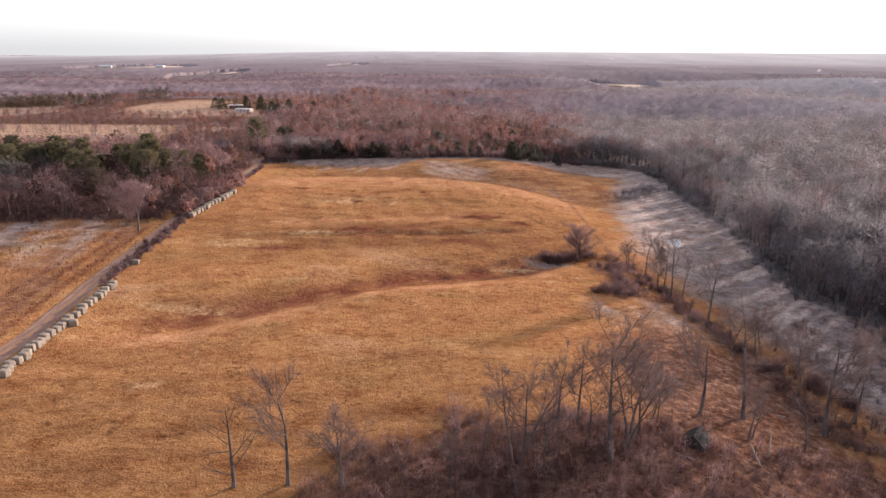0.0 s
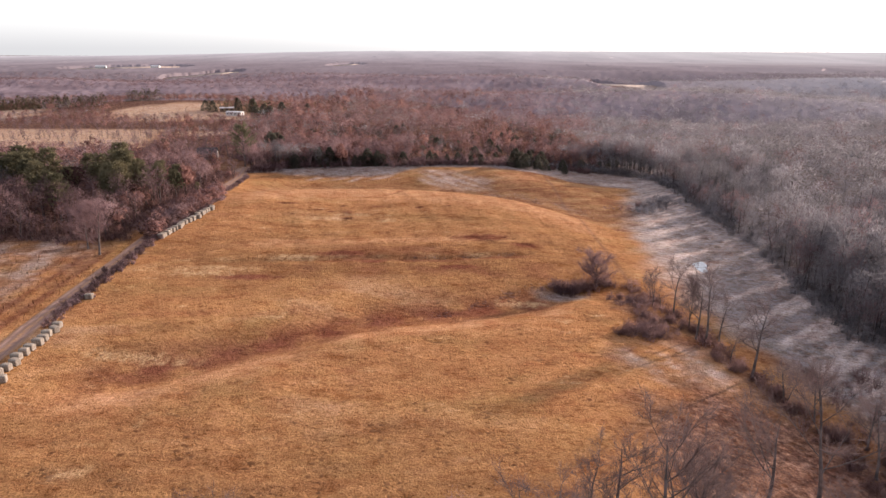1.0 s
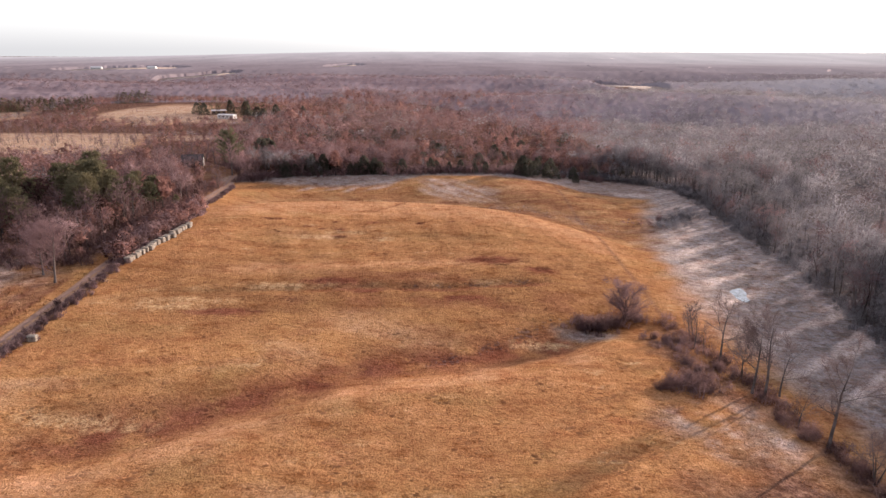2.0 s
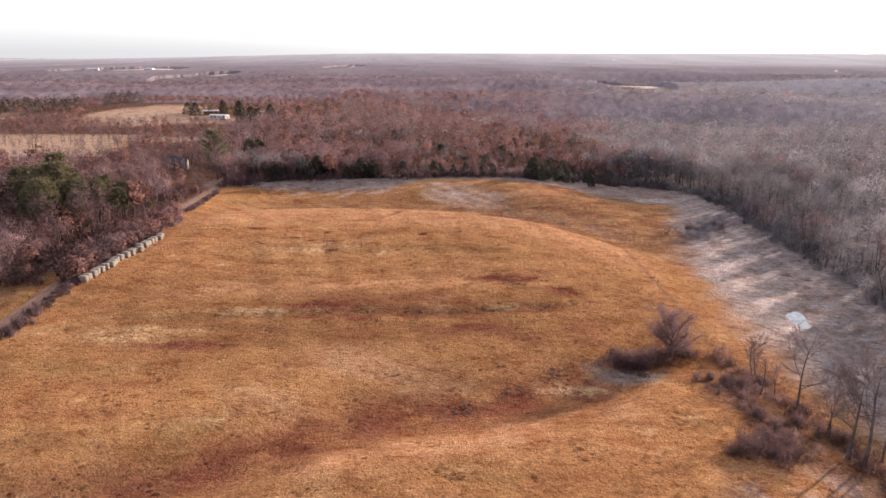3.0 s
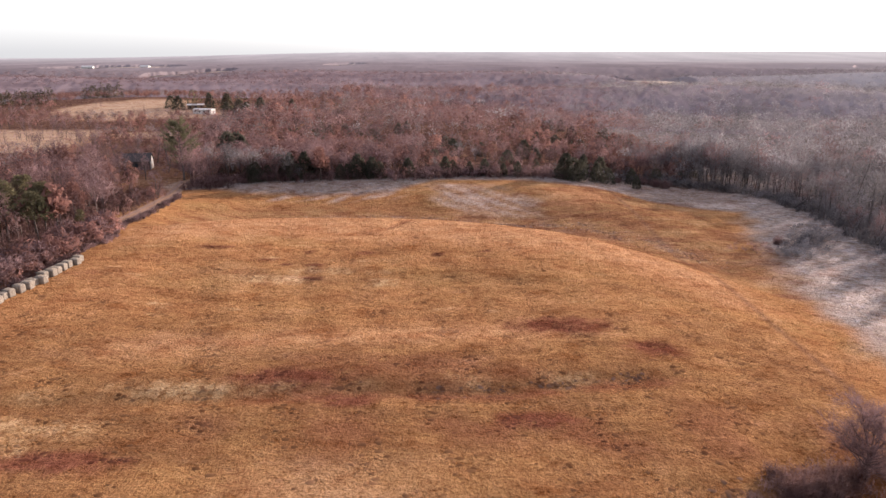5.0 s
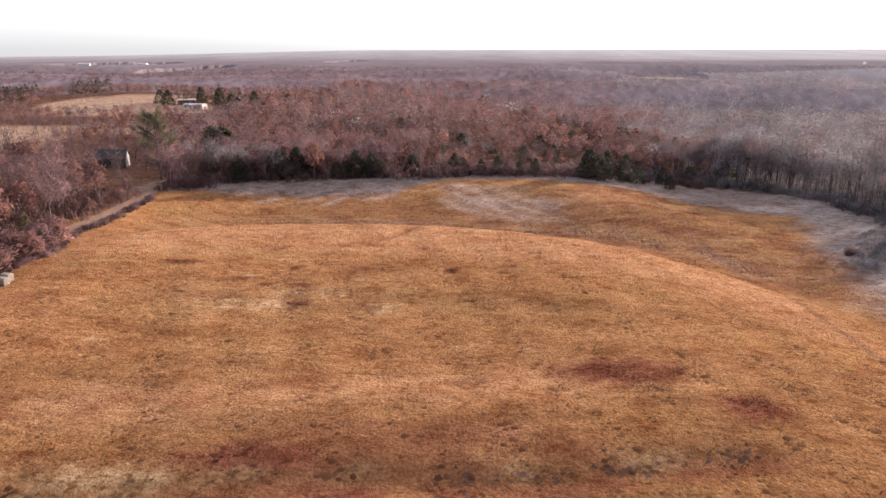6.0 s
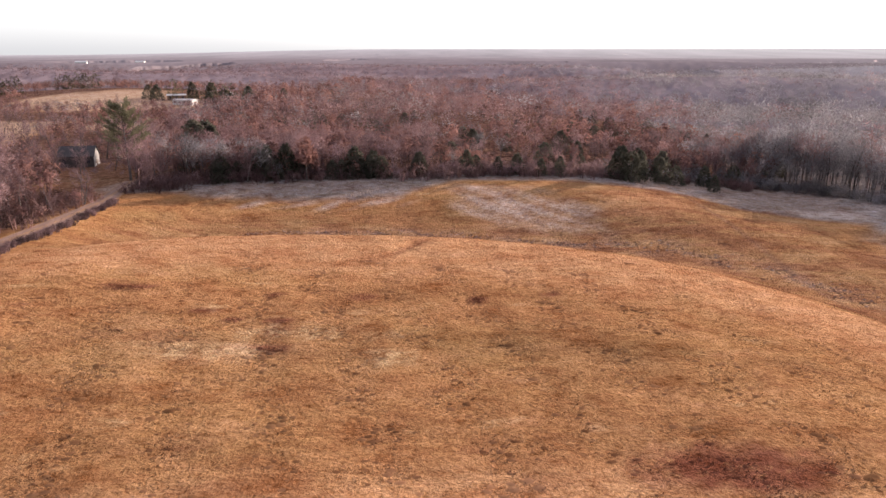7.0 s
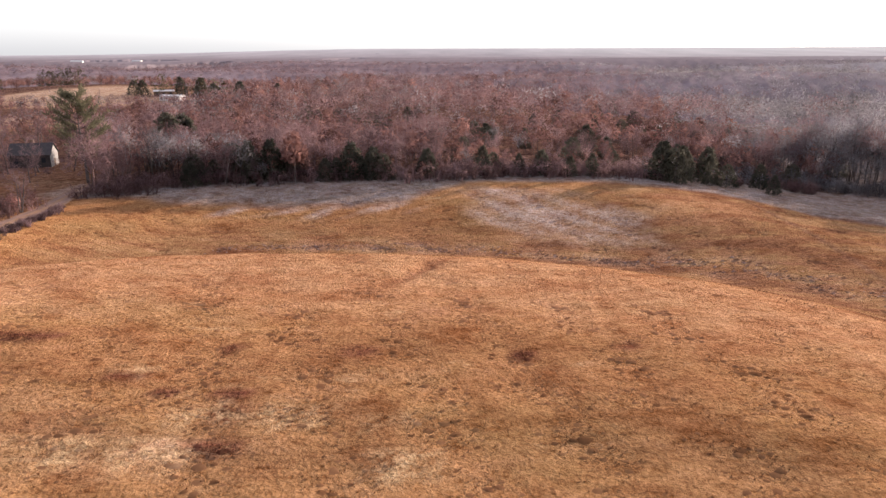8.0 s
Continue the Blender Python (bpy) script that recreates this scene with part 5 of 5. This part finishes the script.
put(bales[0], Matrix.Translation((-81.0, 250.6, float(land(-81, 250.6)) + 0.02)) @ Matrix.Rotation(-0.2, 4, "Z"))


# ---- buildings ----
def plain(name, colour, rough=0.7, spread=2.0, vary=0.35):
    m, nt, b = material(name, rough, 0.3)
    dark = tuple(v * (1 - vary) for v in colour)
    nt.links.new(ramp(nt, noise_at(nt, spread, 5), [(0.35, dark), (0.65, colour)]), b.inputs["Base Color"])
    return m


m_white = plain("weathered_white_boards", (0.62, 0.59, 0.55), 0.7, 1.5, 0.45)
m_gable = plain("peeling_white_boards", (0.42, 0.38, 0.345), 0.8, 2.5, 0.5)
m_roof = plain("dark_shingles", (0.065, 0.052, 0.05), 0.8, 2.0)
m_dark = plain("dark_weathered_boards", (0.07, 0.055, 0.05), 0.85, 1.5)
m_tar = plain("black_tar_paper", (0.016, 0.014, 0.013), 0.95, 2.0)
m_palerf = plain("pale_metal_roof", (0.62, 0.57, 0.54), 0.8, 1.0, 0.2)
m_glass = plain("dark_window_glass", (0.03, 0.035, 0.04), 0.1, 1.0, 0.2)
m_brown = plain("brown_boards", (0.20, 0.12, 0.08), 0.8, 1.5)


def house(kind, length, width, eaves, rise, walls, roofing, label, windows=3, chimney=False, gable=None):
    """A gabled house, its length along x."""
    root = new(kind, None)
    a, c = length / 2, width / 2
    bm = bmesh.new()
    prof = [(-c, -0.6), (c, -0.6), (c, eaves), (0, eaves + rise), (-c, eaves)]
    e0, e1 = [bm.verts.new((-a, y, z)) for y, z in prof], [bm.verts.new((a, y, z)) for y, z in prof]
    bm.faces.new(e0[::-1])
    bm.faces.new(e1)
    for k in range(5):
        bm.faces.new((e0[k], e0[(k + 1) % 5], e1[(k + 1) % 5], e1[k]))
    part("wall", to_mesh(bm, "wall", walls), root)
    for sign in (-1, 1):
        bm = bmesh.new()
        o = 0.35
        slope = rise / c
        low, top = (sign * (c + o), eaves - slope * o + 0.05), (0, eaves + rise + 0.05)
        v = [bm.verts.new((x, y, z + t)) for t in (0, 0.14) for x in (-a - o, a + o) for y, z in (low, top)]
        for f in ((0, 1, 3, 2), (4, 6, 7, 5), (0, 2, 6, 4), (1, 5, 7, 3), (0, 4, 5, 1), (2, 3, 7, 6)):
            bm.faces.new([v[i] for i in f])
        bmesh.ops.recalc_face_normals(bm, faces=bm.faces)
        part("roof", to_mesh(bm, "roof", roofing), root)
    for k in range(windows):
        x = -a + length * (k + 0.5) / windows
        for sign in (-1, 1):
            z = eaves * 0.38
            bm = bmesh.new()
            box(bm, x - 0.6, sign * c - 0.05, z - 0.1, x + 0.6, sign * c + 0.05, z + 1.3)
            window = part("window", to_mesh(bm, "window", m_white if walls == m_white else m_dark), root)
            bm = bmesh.new()
            box(bm, x - 0.48, sign * c - 0.06, z, x + 0.48, sign * c + 0.06, z + 1.2)
            part("pane", to_mesh(bm, "pane", m_glass), window)
    if gable:
        bm = bmesh.new()
        g0, g1 = [bm.verts.new((a + 0.01, y * 0.98, z)) for y, z in prof], [bm.verts.new((a + 0.04, y * 0.98, z)) for y, z in prof]
        bm.faces.new(g1)
        for k in range(5):
            bm.faces.new((g0[k], g0[(k + 1) % 5], g1[(k + 1) % 5], g1[k]))
        part("gable", to_mesh(bm, "gable", gable), root, "peeling white gable boards")
    bm = bmesh.new()
    box(bm, a - 0.04, -0.5, 0, a + 0.08, 0.5, 2.05)
    part("door", to_mesh(bm, "door", m_brown), root)
    if chimney:
        bm = bmesh.new()
        box(bm, -0.4, 0.3, eaves, 0.4, 1.1, eaves + rise + 1.0)
        part("chimney", to_mesh(bm, "chimney", m_brown), root)
    return tagged(root, label, "house", "farm buildings")


def settle(ob, x, y, turn):
    ob.matrix_basis = Matrix.Translation((x, y, float(land(x, y)))) @ Matrix.Rotation(radians(turn), 4, "Z")


settle(house("old_farmhouse", 10, 6.5, 3.4, 2.6, m_dark, m_roof, "old dark-boarded house with a peeling white gable", 3, True, m_gable), -126.0, 398.5, 12)
settle(house("hunting_hut", 3.2, 3.0, 0.8, 1.3, m_dark, m_tar, "tiny dark-roofed hut in the brambles", 0), 38.5, 93.5, 55)
settle(house("cottage", 14, 7, 3.0, 0.6, m_white, m_palerf, "low white house with a pale roof", 4), -182, 645, -12)
settle(house("cottage", 12, 7, 3.0, 0.7, m_brown, m_palerf, "brown cottage with a pale roof among trees", 3), -196, 668, 20)
settle(house("shed", 8, 5, 2.6, 0.5, m_white, m_palerf, "small white farm shed among trees", 2), -162, 664, 10)
settle(house("white_barn", 30, 14, 6, 3, m_white, m_palerf, "far white barn with a pale roof", 4), -1010, 2150, 10)
settle(house("white_barn", 26, 14, 6, 3, m_white, m_palerf, "far white barn with a pale roof", 4), -860, 2180, -10)

m_log = plain("bleached_fallen_wood", (0.27, 0.215, 0.18), 0.8, 2.0)
for x, y, ln, turn, up in ((36.8, 88.5, 3.2, 150, 2), (49.5, 93.0, 5.5, 60, 16), (53.0, 92.0, 4.5, 130, 4), (60.0, 109.0, 3.0, 160, 3), (47.0, 90.0, 4.0, 95, 22)):
    lr = np.random.default_rng(int(x * 10))
    ln_ = Lines()
    ln_.tube(limb(lr, (0, 0, 0.1), (1, 0, math.tan(radians(up))), ln, 0.08, 5, 0), np.linspace(0.17, 0.08, 6), 7)
    log = new("fallen_log", soup("fallen_log", *ln_.arrays(), m_log))
    log.matrix_basis = Matrix.Translation((x, y, float(land(x, y)))) @ Matrix.Rotation(radians(turn), 4, "Z")
    tagged(log, "bleached fallen log among leaf litter", "log", "fallen logs")

# ---- dry grass standing on the meadow ----
gr = np.random.default_rng(4)


def tufts(name, spots, height, blades, width, label, pale=0.0, rusty=0.0):
    x, y = spots[:, 0], spots[:, 1]
    n = len(x)
    base = np.stack([x, y, land(x, y) - 0.03], 1)
    base = np.repeat(base, blades, 0)
    hh = np.repeat(height, blades)
    a = gr.uniform(0, 2 * math.pi, n * blades)
    lean = gr.uniform(0.15, 0.9, n * blades)
    tip = base + np.stack([np.cos(a) * lean * hh, np.sin(a) * lean * hh, hh * gr.uniform(0.6, 1.05, n * blades)], 1)
    foot = base + np.stack([np.cos(a), np.sin(a), a * 0], 1) * (0.12 * hh)[:, None]
    s = np.stack([-np.sin(a), np.cos(a), a * 0], 1) * (width * hh)[:, None]
    v = np.stack([foot + s, foot - s, tip], 1).reshape(-1, 3)
    fr = np.repeat(frosted(x, y), blades * 3)
    near = lambda vals: np.repeat(vals, blades * 3)
    tint = patches(x, y)
    tint["rust"] = np.clip(tint["rust"] + rusty, 0, 1)
    tint["straw"] = np.clip(tint["straw"] + pale, 0, 1)
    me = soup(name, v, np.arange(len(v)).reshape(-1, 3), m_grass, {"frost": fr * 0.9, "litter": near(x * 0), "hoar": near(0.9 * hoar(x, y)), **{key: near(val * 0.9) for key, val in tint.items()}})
    up = unit(np.stack([0.45 * np.cos(a), 0.45 * np.sin(a), a * 0 + 1], 1))
    me.normals_split_custom_set_from_vertices(np.repeat(up, 3, 0).astype(np.float32))
    return tagged(new(name, me), label, "grass", kind="stuff")


near_spots = jittered(gr, -52, 52, 222, 300, 0.5)
mid_spots = jittered(gr, -84, 90, 84, 380, 0.9)
mid_spots = mid_spots[(mid_spots[:, 1] < 222) | (mid_spots[:, 1] > 300) | (np.abs(mid_spots[:, 0]) > 52)]
fallow = jittered(gr, -165, -92, 120, 236, 1.3)
for name, sp, lo, hi, bl in (("meadow_grass", near_spots, 0.05, 0.15, 6), ("meadow_grass", mid_spots, 0.06, 0.16, 4), ("fallow_weeds", fallow, 0.4, 1.1, 5)):
    keep = (wood_depth(sp[:, 0], sp[:, 1]) < 0) & (np.abs(sp[:, 0] - road_x(sp[:, 1])) > 2.6) & (np.hypot(sp[:, 0] - 78, sp[:, 1] - 223) > 7)
    keep &= (littered(sp[:, 0], sp[:, 1]) < 0.4) | (gr.random(len(sp)) < 0.12)
    keep &= gr.random(len(sp)) < 0.6 + 0.4 * wobble(sp[:, 0], sp[:, 1], 4)
    sp = sp[keep]
    tufts(name, sp, gr.uniform(lo, hi, len(sp)), bl, 0.5 if hi < 0.3 else 0.08, "tussocks of dry golden-brown grass" if hi < 1 else "rank dry weeds in a fallow field")

# coarse tussocks: damp fold, swale and rough corners, thinly over the rest
rough = jittered(gr, -82, 85, 95, 372, 1.05)
rx_, ry2 = rough[:, 0], rough[:, 1]
damp = np.maximum.reduce([bell(ry2 - valley(rx_), 3, 6) * (rx_ < 40), 0.9 * bell(ry2 - crest(rx_), 22, 8) * (rx_ > -55), 0.5 * bell(ry2, 214, 16),
                          0.8 * (1 - smooth(0.5, 1.1, np.hypot((rx_ - 50) / 12, (ry2 - 160) / 38))), 0.55 * smooth(-4, 6, rx_ - np.interp(ry2, FROST_Y, FROST_X) + 4)])
pick = gr.random(len(rough)) < (0.015 + 0.5 * damp) * smooth(-0.6, 0.5, wobble(rx_, ry2, 6, 8))
rough = rough[pick & (wood_depth(rx_, ry2) < 0) & (np.abs(rx_ - road_x(ry2)) > 2.6) & (np.hypot(rx_ - 77, ry2 - 221.5) > 7)]
tufts("sedge_tussocks", rough, gr.uniform(0.12, 0.26, len(rough)), 7, 0.28, "coarse brown sedge tussocks in the damp folds")

# low mounds of matted grass that give the meadow its lumpy grain
def mounds(name, spots, radius, height, label, pale=0.0):
    n, k = len(spots), 6
    a = np.arange(k) * 2 * math.pi / k + gr.uniform(0, 1, (n, 1))
    r = radius[:, None] * gr.uniform(0.7, 1.3, (n, k))
    x, y = spots[:, :1] + np.cos(a) * r * 1.25, spots[:, 1:] + np.sin(a) * r
    rim = np.stack([x, y, land(x, y) - 0.06], 2)
    top = np.column_stack([spots + gr.normal(size=(n, 2)) * radius[:, None] * 0.2, land(spots[:, 0], spots[:, 1]) + height])[:, None]
    v = np.concatenate([rim, top], 1).reshape(-1, 3)
    tri = np.array([(i, (i + 1) % k, k) for i in range(k)])
    f = (tri[None] + (np.arange(n) * (k + 1))[:, None, None]).reshape(-1, 3)
    spread = lambda vals: np.repeat(vals, k + 1)
    sx_, sy_ = spots[:, 0], spots[:, 1]
    me = soup(name, v, f, m_grass, {"frost": spread(frosted(sx_, sy_)), "litter": spread(0.6 * littered(sx_, sy_)), "hoar": spread(np.maximum(hoar(sx_, sy_), pale * gr.random(n))), **{key: spread(val) for key, val in patches(sx_, sy_).items()}})
    return tagged(new(name, me), label, "grass", kind="stuff")


lumps = np.concatenate([jittered(gr, -84, 75, 196, 372, 1.15), jittered(gr, -84, 75, 90, 196, 1.5)])
lumps = lumps[(gr.random(len(lumps)) < 0.62 + 0.3 * wobble(lumps[:, 0], lumps[:, 1], 7, 4)) & (wood_depth(lumps[:, 0], lumps[:, 1]) < -1)]
smooth_slope = bell(lumps[:, 1] - crest(lumps[:, 0]), -8, 9)
lumps = lumps[gr.random(len(lumps)) > 0.75 * smooth_slope]
lumps = lumps[(np.abs(lumps[:, 0] - road_x(lumps[:, 1])) > 3.0) & (np.hypot(lumps[:, 0] - 77, lumps[:, 1] - 221.5) > 7)]
mounds("grass_mounds", lumps, gr.uniform(0.22, 0.5, len(lumps)), gr.uniform(0.015, 0.06, len(lumps)), "low lumpy mounds of matted dry grass")

# clods of turned earth and frosted turf along the swale, the ditch and the fold
row_x = gr.uniform(-58, 62, 900)
swale_row = np.stack([row_x, crest(row_x) + 25 + 5 * smooth(8, 40, row_x) + gr.normal(size=900) * (1.2 + 2.6 * smooth(10, 45, row_x))], 1)
row_x = gr.uniform(-8, 22, 150)
ditch_row = np.stack([row_x, 212.4 + 0.19 * np.maximum(row_x, 0) + gr.normal(size=150) * 0.6], 1)
row_x = gr.uniform(-4, 27, 260)
fold_row = np.stack([row_x, 176 + 0.66 * row_x + gr.normal(size=260) * 1.3], 1)
# pink-pale sunlight on the clods is mixed into their colour at random
mounds("earth_clods", swale_row, gr.uniform(0.16, 0.42, 900), gr.uniform(0.06, 0.22, 900), "frosted clods and rough turf in the damp swale, tinted sun-pale", 0.55)
turf = np.concatenate([ditch_row, fold_row])
mounds("turf_clods", turf, gr.uniform(0.14, 0.5, len(turf)), gr.uniform(0.02, 0.13, len(turf)), "broken brown turf along the ditch and the fold", 0.22)

# bleached stalks standing in clumps
stalks = np.concatenate([gr.normal(size=(int(9 * rx * ry), 2)) * (rx * 0.5, ry * 0.5) + (cx_, cy_) for cx_, cy_, rx, ry in (
    (-19, 255.8, 3.4, 2.4), (-37.7, 257.3, 4.5, 2.4), (-43.5, 257.4, 3.5, 2), (-28.6, 263, 4, 2.4), (-43.5, 270, 2.5, 1.1), (-20, 262, 3, 1.2), (-52, 250, 5, 3), (-6, 268, 4, 2), (-46, 262, 6, 2), (-33, 261, 5, 1.6), (-56, 258, 5, 1.5))])
tufts("straw_stalks", stalks, gr.uniform(0.14, 0.28, len(stalks)), 3, 0.16, "bleached upright grass stalks", 1.0)

# dark rusty dock and weed patches
weeds = np.concatenate([gr.normal(size=(int(50 * rx * ry), 2)) * (rx * 0.45, ry * 0.45) + (cx_, cy_) for cx_, cy_, rx, ry in (
    (-33.4, 265.9, 1.8, 1.2), (-32.8, 263.2, 2.0, 1.0), (-32.8, 258.2, 2.4, 1.0), (-23.3, 274.3, 1.8, 1.1), (-8.2, 273.5, 1.4, 1.2), (2.8, 276.1, 1.4, 0.9), (-35.6, 274.6, 1.3, 1.1), (-56.8, 275.6, 3.6, 1.3), (-39.7, 266.2, 1.0, 0.7),
    (-46.9, 267.7, 1.8, 0.8), (-40.3, 262.6, 1.4, 0.8), (-65.6, 251, 3, 1.5), (10.1, 234.1, 5, 2.6), (14.7, 230.8, 5, 2.2), (26, 228.2, 3.4, 2.4), (-25.9, 217.3, 5, 1.6), (-52, 262, 2, 1), (-60, 266, 2, 0.8), (-6.9, 282.9, 1.2, 0.8))])
tufts("rusty_weeds", weeds, gr.uniform(0.06, 0.14, len(weeds)), 5, 0.3, "low dark rusty weeds in the dry grass", 0.0, 1.0)
